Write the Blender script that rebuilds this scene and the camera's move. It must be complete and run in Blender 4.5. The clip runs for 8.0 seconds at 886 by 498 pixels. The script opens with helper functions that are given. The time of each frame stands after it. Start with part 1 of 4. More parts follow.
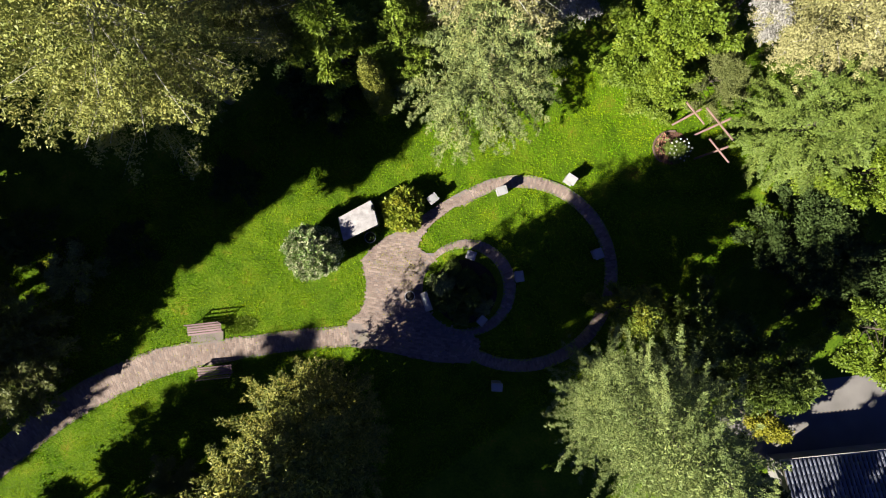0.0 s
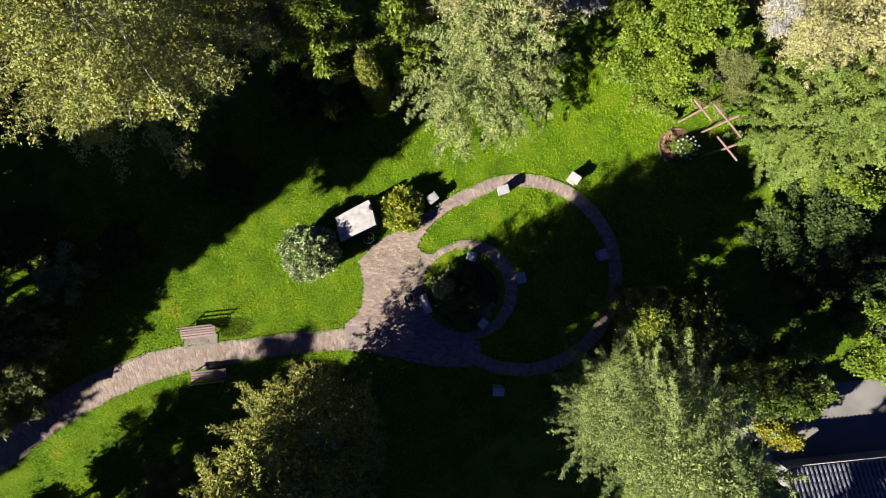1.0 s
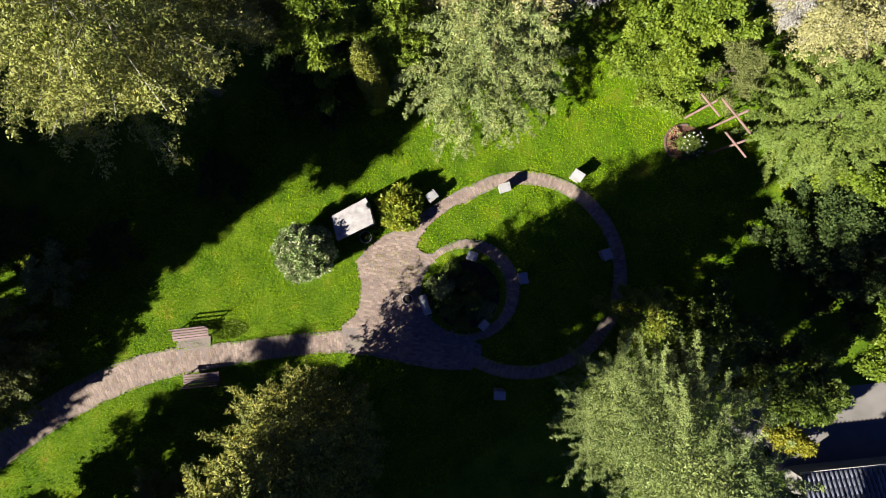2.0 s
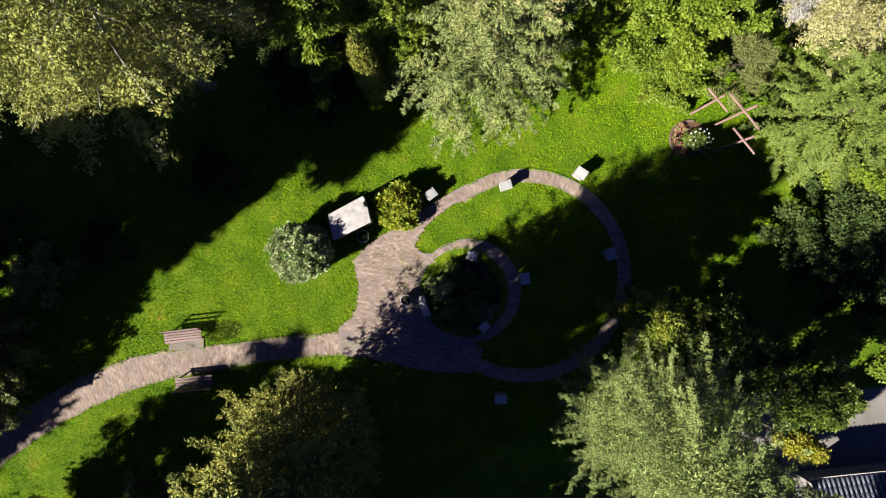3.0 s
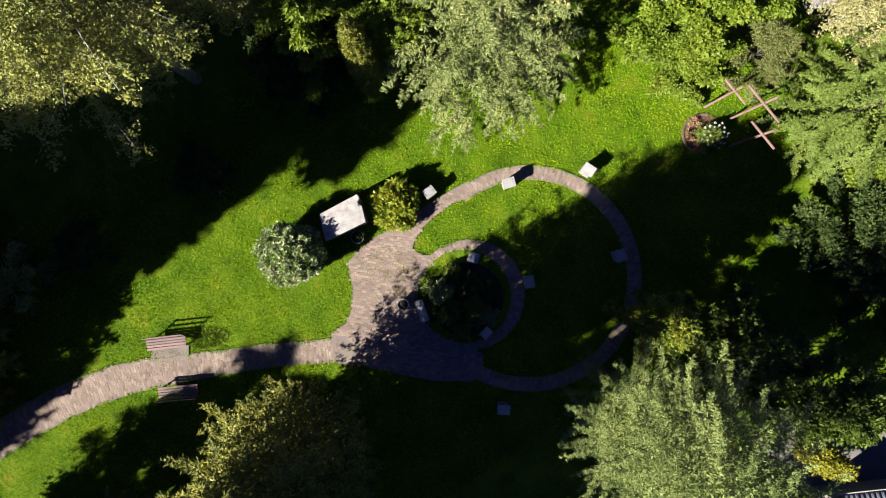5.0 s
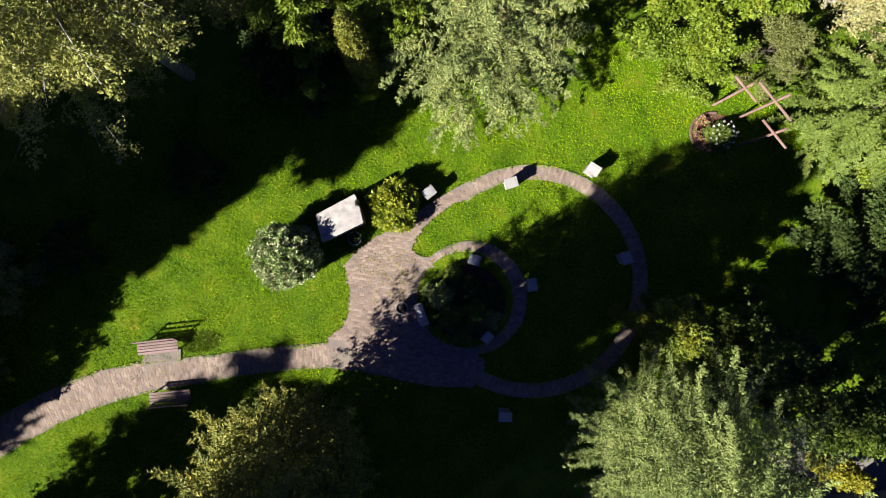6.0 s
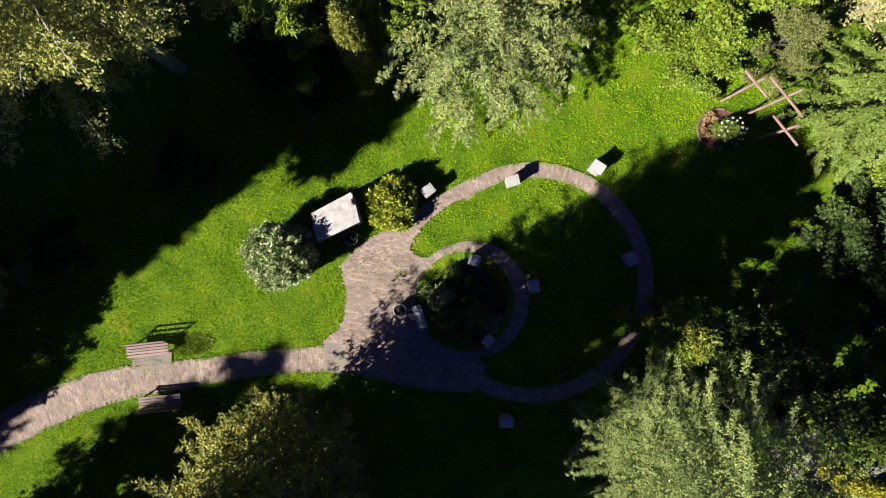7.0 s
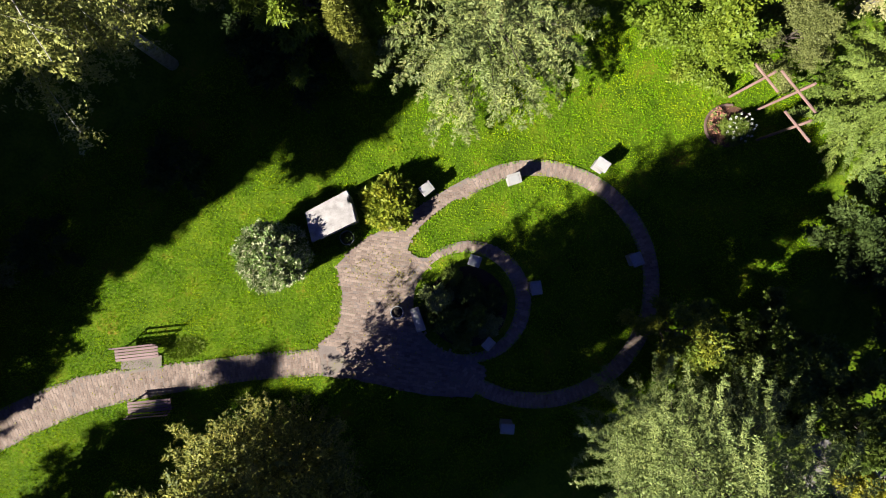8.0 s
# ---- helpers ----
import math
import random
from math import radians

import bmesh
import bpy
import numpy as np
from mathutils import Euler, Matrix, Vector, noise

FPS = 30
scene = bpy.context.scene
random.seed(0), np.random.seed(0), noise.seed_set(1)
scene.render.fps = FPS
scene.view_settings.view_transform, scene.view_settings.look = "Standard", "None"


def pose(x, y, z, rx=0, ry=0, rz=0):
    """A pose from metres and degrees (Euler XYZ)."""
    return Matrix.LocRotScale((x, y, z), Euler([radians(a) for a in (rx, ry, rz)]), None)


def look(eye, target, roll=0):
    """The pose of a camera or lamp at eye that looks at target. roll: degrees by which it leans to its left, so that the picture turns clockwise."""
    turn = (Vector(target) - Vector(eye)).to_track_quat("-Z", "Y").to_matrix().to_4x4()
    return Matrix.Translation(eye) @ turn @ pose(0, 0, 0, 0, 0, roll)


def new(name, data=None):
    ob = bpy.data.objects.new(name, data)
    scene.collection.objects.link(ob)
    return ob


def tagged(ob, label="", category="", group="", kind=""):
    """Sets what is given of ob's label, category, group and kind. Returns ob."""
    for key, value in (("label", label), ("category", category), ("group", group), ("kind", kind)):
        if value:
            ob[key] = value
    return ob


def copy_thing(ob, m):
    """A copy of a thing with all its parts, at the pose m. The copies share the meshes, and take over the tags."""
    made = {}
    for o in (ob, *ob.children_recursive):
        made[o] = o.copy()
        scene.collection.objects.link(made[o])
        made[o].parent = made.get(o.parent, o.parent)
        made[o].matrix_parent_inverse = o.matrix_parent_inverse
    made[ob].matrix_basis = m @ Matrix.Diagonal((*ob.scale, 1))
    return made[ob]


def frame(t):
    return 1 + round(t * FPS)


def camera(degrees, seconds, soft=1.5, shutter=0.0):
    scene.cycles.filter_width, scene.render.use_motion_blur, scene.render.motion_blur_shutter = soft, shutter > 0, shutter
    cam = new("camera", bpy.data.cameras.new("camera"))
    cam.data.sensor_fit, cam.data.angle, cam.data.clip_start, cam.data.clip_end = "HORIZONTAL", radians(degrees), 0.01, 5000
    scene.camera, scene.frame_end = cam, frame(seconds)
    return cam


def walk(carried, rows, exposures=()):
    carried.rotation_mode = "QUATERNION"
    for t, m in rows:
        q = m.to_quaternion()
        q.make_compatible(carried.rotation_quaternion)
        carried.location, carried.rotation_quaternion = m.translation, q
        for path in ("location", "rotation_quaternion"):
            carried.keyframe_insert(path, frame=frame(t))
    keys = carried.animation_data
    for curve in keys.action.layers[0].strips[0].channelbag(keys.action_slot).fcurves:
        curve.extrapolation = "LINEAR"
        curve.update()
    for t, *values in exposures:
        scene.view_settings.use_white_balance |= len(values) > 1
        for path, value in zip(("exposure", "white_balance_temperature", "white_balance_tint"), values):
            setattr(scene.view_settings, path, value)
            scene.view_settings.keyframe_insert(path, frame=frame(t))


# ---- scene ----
cam = camera(73.6, 8.0, soft=1.0)
METRES, EYE, TILT, LEAN, TURN = 6.03, 29.0, -90.0, 0.0, 0.0
ROWS = [
    (0.0, 0.0, 0.0, 0.0, -0.0, 0.0, -0.0),
    (0.5, 0.0001, 0.0622, 0.0014, -0.0, 0.02, 0.01),
    (1.0, 0.0011, 0.124, 0.0018, 0.01, 0.05, 0.01),
    (1.5, 0.0017, 0.1911, -0.0007, 0.01, 0.07, 0.02),
    (3.0, 0.0084, 0.3758, -0.0104, 0.01, 0.13, 0.06),
    (3.5, 0.0056, 0.4375, -0.0096, 0.01, 0.13, 0.07),
    (4.0, 0.007, 0.4996, -0.01, 0.01, 0.13, 0.08),
    (4.5, 0.0108, 0.5619, -0.007, -0.03, 0.12, 0.12),
    (6.0, 0.0117, 0.7477, 0.014, -0.01, 0.11, -0.05),
    (6.5, 0.0133, 0.8096, 0.014, 0.0, 0.12, -0.1),
    (7.0, 0.0169, 0.8723, 0.015, -0.01, 0.11, -0.13),
    (7.5, 0.0219, 0.9326, 0.0151, 0.01, 0.15, -0.16),
    (8.0, 0.0265, 0.9972, 0.0113, 0.04, 0.19, -0.18),
]
walk(cam, [(t, pose(0, 0, EYE, TILT, LEAN, TURN) @ pose(METRES * x, METRES * y, METRES * z, 90 + pitch, roll, yaw)) for t, x, y, z, yaw, pitch, roll in ROWS])

# ---- world, sun, exposure ----
SUN_AZ, SUN_EL = 34.5, 35.5          # the way the light travels over the ground, and the sun's height
ux, uy = math.cos(radians(SUN_AZ)), math.sin(radians(SUN_AZ))
ce, se = math.cos(radians(SUN_EL)), math.sin(radians(SUN_EL))
world = bpy.data.worlds.new("sky")
scene.world = world
world.use_nodes = True
wn = world.node_tree.nodes
sky = wn.new("ShaderNodeTexSky")
sky.sky_type = "NISHITA"
sky.sun_disc = False
sky.ozone_density = 6.0
sky.dust_density = 0.2
sky.sun_elevation = radians(SUN_EL)
sky.sun_rotation = math.atan2(-ux, -uy)
tint = wn.new("ShaderNodeMix")
tint.data_type, tint.blend_type = "RGBA", "MULTIPLY"
tint.inputs[0].default_value, tint.inputs[7].default_value = 1.0, (0.72, 0.86, 2.3, 1)   # clear deep-blue autumn sky
world.node_tree.links.new(sky.outputs[0], tint.inputs[6])
world.node_tree.links.new(tint.outputs[2], wn["Background"].inputs[0])
wn["Background"].inputs[1].default_value = 0.0095
sun = new("sun", bpy.data.lights.new("sun", "SUN"))
sun.data.energy, sun.data.angle, sun.data.color = 5.0, radians(0.55), (1.0, 0.93, 0.80)
sun.matrix_world = look((-ux * ce * 60, -uy * ce * 60, se * 60), (0, 0, 0))
scene.view_settings.exposure = 1.98


# ---- materials ----
def ramp(nt, fac, cols):
    n = nt.nodes.new("ShaderNodeValToRGB")
    while len(n.color_ramp.elements) < len(cols):
        n.color_ramp.elements.new(0.5)
    for k, c in enumerate(cols):
        n.color_ramp.elements[k].position = k / max(1, len(cols) - 1)
        n.color_ramp.elements[k].color = (*(0.75 * v for v in c), 1)
    nt.links.new(fac, n.inputs[0])
    return n.outputs[0]


def noise_tex(nt, scale, detail=4, world_space=True):
    n = nt.nodes.new("ShaderNodeTexNoise")
    n.inputs["Scale"].default_value, n.inputs["Detail"].default_value = scale, detail
    if world_space:
        g = nt.nodes.new("ShaderNodeNewGeometry")
        nt.links.new(g.outputs["Position"], n.inputs["Vector"])
    else:
        g = nt.nodes.new("ShaderNodeTexCoord")
        nt.links.new(g.outputs["Object"], n.inputs["Vector"])
    return n.outputs["Fac"]


def maths(nt, op, a, b):
    n = nt.nodes.new("ShaderNodeMath")
    n.operation = op
    for k, v in enumerate((a, b)):
        if isinstance(v, (int, float)):
            n.inputs[k].default_value = v
        else:
            nt.links.new(v, n.inputs[k])
    return n.outputs[0]


def mixed(nt, fac, a, b, blend="MIX"):
    n = nt.nodes.new("ShaderNodeMix")
    n.data_type, n.blend_type = "RGBA", blend
    for sock, v in ((n.inputs[0], fac), (n.inputs[6], a), (n.inputs[7], b)):
        if isinstance(v, (int, float)):
            sock.default_value = v
        elif isinstance(v, tuple):
            sock.default_value = (*v, 1)
        else:
            nt.links.new(v, sock)
    return n.outputs[2]


def material(name):
    m = bpy.data.materials.new(name)
    m.use_nodes = True
    return m, m.node_tree, m.node_tree.nodes["Principled BSDF"]


def surface(name, cols, coarse=1.5, fine=30.0, rough=0.8, bump=0.3, depth=0.01, metal=0.0, vary=None, world_space=True, shine=0.5):
    """A worn solid surface: coarse patches through cols, fine grain, relief. vary: 'object' or 'island' gives each piece its own tone."""
    m, nt, b = material(name)
    a = noise_tex(nt, coarse, 5, world_space)
    f = noise_tex(nt, fine, 6, world_space)
    fac = maths(nt, "ADD", maths(nt, "MULTIPLY", a, 0.6), maths(nt, "MULTIPLY", f, 0.4))
    fac = maths(nt, "ADD", maths(nt, "MULTIPLY", maths(nt, "SUBTRACT", fac, 0.5), 2.4), 0.5)
    if vary:
        if vary == "object":
            r = nt.nodes.new("ShaderNodeObjectInfo").outputs["Random"]
        else:
            r = nt.nodes.new("ShaderNodeNewGeometry").outputs["Random Per Island"]
        fac = maths(nt, "ADD", maths(nt, "MULTIPLY", fac, 0.5), maths(nt, "MULTIPLY", r, 0.5))
    nt.links.new(ramp(nt, fac, cols), b.inputs["Base Color"])
    b.inputs["Roughness"].default_value, b.inputs["Metallic"].default_value = rough, metal
    b.inputs["Specular IOR Level"].default_value = shine
    bp = nt.nodes.new("ShaderNodeBump")
    bp.inputs["Strength"].default_value, bp.inputs["Distance"].default_value = bump, depth
    nt.links.new(f, bp.inputs["Height"])
    nt.links.new(bp.outputs[0], b.inputs["Normal"])
    return m


def leafage(name, cols, patch=0.7, gloss=0.5, through_light=0.3, own=0.42, shine=0.2):
    """Leaves: each leaf its own tone, patches of tone over the crown, some light through the blade."""
    m, nt, b = material(name)
    r = nt.nodes.new("ShaderNodeNewGeometry").outputs["Random Per Island"]
    a = noise_tex(nt, patch, 3)
    fac = maths(nt, "ADD", maths(nt, "MULTIPLY", r, own), maths(nt, "MULTIPLY", maths(nt, "SUBTRACT", a, 0.2), 1.0))
    col = ramp(nt, fac, cols)
    nt.links.new(col, b.inputs["Base Color"])
    b.inputs["Roughness"].default_value = gloss
    b.inputs["Specular IOR Level"].default_value = shine
    t = nt.nodes.new("ShaderNodeBsdfTranslucent")
    nt.links.new(col, t.inputs[0])
    mx = nt.nodes.new("ShaderNodeMixShader")
    mx.inputs[0].default_value = through_light
    nt.links.new(b.outputs[0], mx.inputs[1])
    nt.links.new(t.outputs[0], mx.inputs[2])
    nt.links.new(mx.outputs[0], nt.nodes["Material Output"].inputs[0])
    return m


M_GROUND = surface("lawn_soil", [(0.026, 0.052, 0.004), (0.055, 0.105, 0.005), (0.095, 0.155, 0.007), (0.19, 0.15, 0.02)], 0.9, 9, 0.9, 0.8, 0.05, shine=0.08)
M_GRASS = leafage("grass_blade", [(0.025, 0.115, 0.003), (0.10, 0.28, 0.004), (0.245, 0.435, 0.006), (0.42, 0.50, 0.008), (0.52, 0.44, 0.014)], 0.5, 0.8, 0.3, 0.34, 0.05)
M_SOIL = surface("dark_soil", [(0.012, 0.009, 0.007), (0.03, 0.022, 0.015), (0.05, 0.036, 0.024)], 3, 40, 0.95, 0.8, 0.03)
M_MULCH = surface("bark_mulch", [(0.05, 0.02, 0.012), (0.10, 0.045, 0.028), (0.15, 0.075, 0.05)], 4, 45, 0.95, 0.9, 0.03)
M_SAND = surface("joint_sand", [(0.12, 0.098, 0.092), (0.17, 0.14, 0.132), (0.16, 0.152, 0.09)], 1.5, 25, 0.95, 0.6, 0.01)
M_BRICK = surface("paving_brick", [(0.090, 0.066, 0.056), (0.178, 0.133, 0.114), (0.245, 0.187, 0.161), (0.345, 0.272, 0.237)], 1.1, 22, 0.9, 0.8, 0.014, 0, "island", shine=0.2)
M_BRICK_PIECE = surface("paving_brick_piece", [(0.090, 0.066, 0.056), (0.178, 0.133, 0.114), (0.245, 0.187, 0.161), (0.345, 0.272, 0.237)], 1.1, 22, 0.9, 0.8, 0.014, 0, "object", shine=0.2)
M_CONCRETE = surface("pale_concrete", [(0.205, 0.20, 0.20), (0.275, 0.27, 0.27), (0.34, 0.335, 0.335)], 3, 60, 0.8, 0.3, 0.005)
M_PLATE = surface("gray_plate", [(0.24, 0.245, 0.255), (0.31, 0.315, 0.325)], 6, 80, 0.5, 0.1, 0.003)
M_STONE = surface("pale_stone", [(0.16, 0.147, 0.150), (0.32, 0.305, 0.31), (0.46, 0.44, 0.445)], 3.5, 34, 0.85, 0.4, 0.012)
M_BENCH = surface("faded_red_wood", [(0.10, 0.055, 0.062), (0.165, 0.10, 0.108), (0.23, 0.15, 0.158)], 3, 50, 0.75, 0.4, 0.004, 0, "object")
M_IRON = surface("dark_iron", [(0.015, 0.015, 0.016), (0.035, 0.034, 0.034)], 6, 50, 0.5, 0.2, 0.003, 0.6)
M_METAL = surface("weathered_zinc", [(0.33, 0.335, 0.35), (0.47, 0.475, 0.49)], 6, 50, 0.4, 0.2, 0.003, 0.2)
M_CROSS = surface("pinkish_wood", [(0.13, 0.08, 0.07), (0.20, 0.125, 0.112), (0.26, 0.17, 0.155)], 2, 40, 0.75, 0.3, 0.004, shine=0.3)
M_EDGE = surface("dull_red_brick", [(0.07, 0.04, 0.03), (0.12, 0.075, 0.06), (0.17, 0.115, 0.095)], 3, 40, 0.9, 0.5, 0.006, 0, "object")
M_BARK = surface("dark_bark", [(0.03, 0.024, 0.018), (0.07, 0.055, 0.042), (0.11, 0.09, 0.07)], 4, 30, 0.95, 0.9, 0.03)
M_BIRCHBARK = surface("birch_bark", [(0.12, 0.10, 0.09), (0.40, 0.38, 0.35), (0.60, 0.58, 0.55)], 5, 22, 0.8, 0.5, 0.01)
M_ROAD = surface("worn_asphalt", [(0.10, 0.095, 0.09), (0.15, 0.14, 0.135), (0.20, 0.19, 0.18)], 0.8, 40, 0.9, 0.5, 0.008)
M_WALL = surface("gray_render", [(0.14, 0.132, 0.125), (0.21, 0.20, 0.19), (0.26, 0.245, 0.23)], 1.5, 40, 0.9, 0.3, 0.005)
M_TILE = surface("slate_blue_roof_tile", [(0.08, 0.088, 0.12), (0.15, 0.165, 0.215), (0.25, 0.27, 0.335)], 1.2, 30, 0.35, 0.4, 0.006, 0, "object")
M_TRIM = surface("white_trim", [(0.55, 0.54, 0.52), (0.7, 0.69, 0.68)], 3, 40, 0.6, 0.1, 0.003)

L_BIRCH = leafage("birch_leaf", [(0.10, 0.125, 0.024), (0.19, 0.22, 0.05), (0.29, 0.305, 0.075), (0.44, 0.40, 0.11)], 0.5, 0.5, 0.15)
L_BIRCH_PALE = leafage("pale_birch_leaf", [(0.15, 0.15, 0.056), (0.25, 0.245, 0.098), (0.345, 0.33, 0.145), (0.44, 0.41, 0.20)], 0.5, 0.5, 0.18)
L_ROWAN = leafage("rowan_leaf", [(0.06, 0.098, 0.030), (0.13, 0.175, 0.054), (0.215, 0.26, 0.08), (0.34, 0.35, 0.112)], 0.9, 0.6, 0.08, 0.5, 0.25)
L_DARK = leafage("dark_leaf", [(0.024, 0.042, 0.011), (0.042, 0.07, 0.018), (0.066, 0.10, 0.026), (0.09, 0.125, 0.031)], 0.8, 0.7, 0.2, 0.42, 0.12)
L_MAPLE = leafage("bright_maple_leaf", [(0.07, 0.12, 0.012), (0.12, 0.185, 0.017), (0.18, 0.25, 0.024), (0.28, 0.31, 0.03)], 0.7)
L_CHEST = leafage("chestnut_leaf", [(0.05, 0.085, 0.015), (0.09, 0.14, 0.022), (0.14, 0.19, 0.03), (0.19, 0.235, 0.045)], 0.8)
L_OLIVE = leafage("olive_leaf", [(0.09, 0.12, 0.02), (0.18, 0.205, 0.038), (0.28, 0.29, 0.055), (0.39, 0.37, 0.08)], 0.8)
L_YELLOW = leafage("yellowing_leaf", [(0.12, 0.14, 0.015), (0.22, 0.22, 0.02), (0.29, 0.28, 0.03), (0.34, 0.30, 0.05)], 1.2)
L_TURNING = leafage("turning_leaf", [(0.05, 0.09, 0.012), (0.11, 0.16, 0.02), (0.28, 0.29, 0.03), (0.42, 0.40, 0.03)], 1.0, 0.5, 0.25, 0.3)
L_THUJA = leafage("thuja_spray", [(0.08, 0.13, 0.012), (0.14, 0.21, 0.02), (0.20, 0.275, 0.03), (0.26, 0.31, 0.045)], 1.0, 0.6, 0.15)
L_CYPRESS = leafage("cypress_spray", [(0.044, 0.074, 0.013), (0.088, 0.132, 0.023), (0.135, 0.184, 0.034), (0.19, 0.23, 0.045)], 1.0, 0.6, 0.04, 0.42, 0.15)
L_PLUME = leafage("plume_needle", [(0.06, 0.095, 0.026), (0.125, 0.175, 0.05), (0.22, 0.27, 0.08), (0.33, 0.37, 0.115)], 0.8, 0.55, 0.06)
L_SPRAY = leafage("conifer_spray", [(0.037, 0.06, 0.011), (0.095, 0.12, 0.021), (0.25, 0.25, 0.042), (0.54, 0.46, 0.10)], 0.9, 0.6, 0.06)
L_GRAY = leafage("silver_leaf", [(0.22, 0.22, 0.20), (0.32, 0.31, 0.29), (0.44, 0.43, 0.41)], 0.8, 0.6, 0.2)
L_GRAYGREEN = leafage("gray_green_leaf", [(0.095, 0.12, 0.036), (0.165, 0.19, 0.058), (0.25, 0.265, 0.09)], 1.0)
L_VARIEG = leafage("variegated_leaf", [(0.055, 0.12, 0.02), (0.08, 0.165, 0.03), (0.115, 0.21, 0.042), (0.15, 0.25, 0.06), (0.20, 0.29, 0.085), (0.14, 0.225, 0.05), (0.38, 0.43, 0.20), (0.57, 0.59, 0.38)], 2.2, 0.5, 0.2, 0.9)
L_RHODO = leafage("yellow_green_leaf", [(0.08, 0.14, 0.014), (0.18, 0.245, 0.026), (0.34, 0.37, 0.036), (0.54, 0.48, 0.05)], 1.6)
M_PETAL = leafage("white_petal", [(0.55, 0.58, 0.50), (0.70, 0.72, 0.66), (0.80, 0.80, 0.76)], 2.0, 0.6, 0.3)
M_PINK = leafage("pink_petal", [(0.45, 0.16, 0.12), (0.55, 0.28, 0.22)], 2.0, 0.6, 0.3)


# ---- mesh helpers ----
def empty(name, place=(0, 0, 0), turn=0.0):
    ob = new(name)
    ob.empty_display_size = 0.2
    ob.matrix_basis = pose(*place, 0, 0, turn)
    return ob


def mesh_from(name, verts, faces, mat, smooth=False):
    me = bpy.data.meshes.new(name)
    me.from_pydata(verts, [], faces)
    me.materials.append(mat)
    if smooth:
        me.polygons.foreach_set("use_smooth", [True] * len(me.polygons))
    me.update()
    return me


def leaves_mesh(name, v, mat, k=3):
    """v: (n, k, 3) corner places, one face for each row."""
    n = len(v)
    me = bpy.data.meshes.new(name)
    me.vertices.add(n * k)
    me.vertices.foreach_set("co", np.ascontiguousarray(v, dtype=np.float32).ravel())
    me.loops.add(n * k)
    me.loops.foreach_set("vertex_index", np.arange(n * k, dtype=np.int32))
    me.polygons.add(n)
    me.polygons.foreach_set("loop_start", np.arange(0, n * k, k, dtype=np.int32))
    me.materials.append(mat)
    me.update(calc_edges=True)
    return me


def part(name, bm, mat, parent=None, label="", m=None):
    me = bpy.data.meshes.new(name)
    bm.to_mesh(me)
    bm.free()
    me.materials.append(mat)
    ob = new(name, me)
    if parent:
        ob.parent = parent
    if m is not None:
        ob.matrix_basis = m
    if label:
        tagged(ob, label)
    return ob


def hung(name, me, parent=None, label="", m=None):
    ob = new(name, me)
    if parent:
        ob.parent = parent
    if m is not None:
        ob.matrix_basis = m
    if label:
        tagged(ob, label)
    return ob


def box(sx, sy, sz, bevel=0.0, m=None, segments=1):
    """A box with its base's middle at the origin."""
    bm = bmesh.new()
    bmesh.ops.create_cube(bm, size=1)
    bmesh.ops.scale(bm, vec=(sx, sy, sz), verts=bm.verts)
    bmesh.ops.translate(bm, vec=(0, 0, sz / 2), verts=bm.verts)
    if bevel:
        bmesh.ops.bevel(bm, geom=bm.edges[:], offset=bevel, segments=segments, affect="EDGES")
    if m is not None:
        bmesh.ops.transform(bm, matrix=m, verts=bm.verts)
    return bm


def tube_arrays(paths, sides=6):
    """paths: list of (points (k,3), radii (k)). Returns verts and faces of all the tubes."""
    vs, fs, o = [], [], 0
    for p, r in paths:
        p = np.asarray(p, float)
        t = np.gradient(p, axis=0)
        t /= np.linalg.norm(t, axis=1, keepdims=True) + 1e-9
        ref = np.where(np.abs(t[:, 2:3]) > 0.9, [[1.0, 0, 0]], [[0, 0, 1.0]])
        a = np.cross(t, ref)
        a /= np.linalg.norm(a, axis=1, keepdims=True) + 1e-9
        b = np.cross(t, a)
        k = len(p)
        ang = np.arange(sides) * 2 * math.pi / sides
        ring = p[:, None] + np.asarray(r)[:, None, None] * (a[:, None] * np.cos(ang)[None, :, None] + b[:, None] * np.sin(ang)[None, :, None])
        vs.append(ring.reshape(-1, 3))
        for i in range(k - 1):
            for j in range(sides):
                j2 = (j + 1) % sides
                fs.append((o + i * sides + j, o + i * sides + j2, o + (i + 1) * sides + j2, o + (i + 1) * sides + j))
        fs.append(tuple(o + (k - 1) * sides + j for j in range(sides)))
        fs.append(tuple(o + j for j in reversed(range(sides))))
        o += k * sides
    return np.concatenate(vs), fs


def unit(v):
    return v / (np.linalg.norm(v, axis=-1, keepdims=True) + 1e-9)


def leaf_faces(rng, c, along, size, aspect, flat=0.5, var=0.35):
    """One small pointed leaf at each place c, growing along 'along'; flat: how far its face turns up to the sky."""
    n = len(c)
    up = unit(rng.normal(size=(n, 3)) * (1 - flat) + np.array([0, 0, 1.0]) * flat)
    a = unit(along + rng.normal(size=(n, 3)) * 0.35)
    s = unit(np.cross(a, up))
    l = (size * (1 + rng.uniform(-var, var, n)))[:, None]
    w = l * aspect
    return np.stack([c - s * w * 0.5, c + s * w * 0.5, c + a * l], 1)


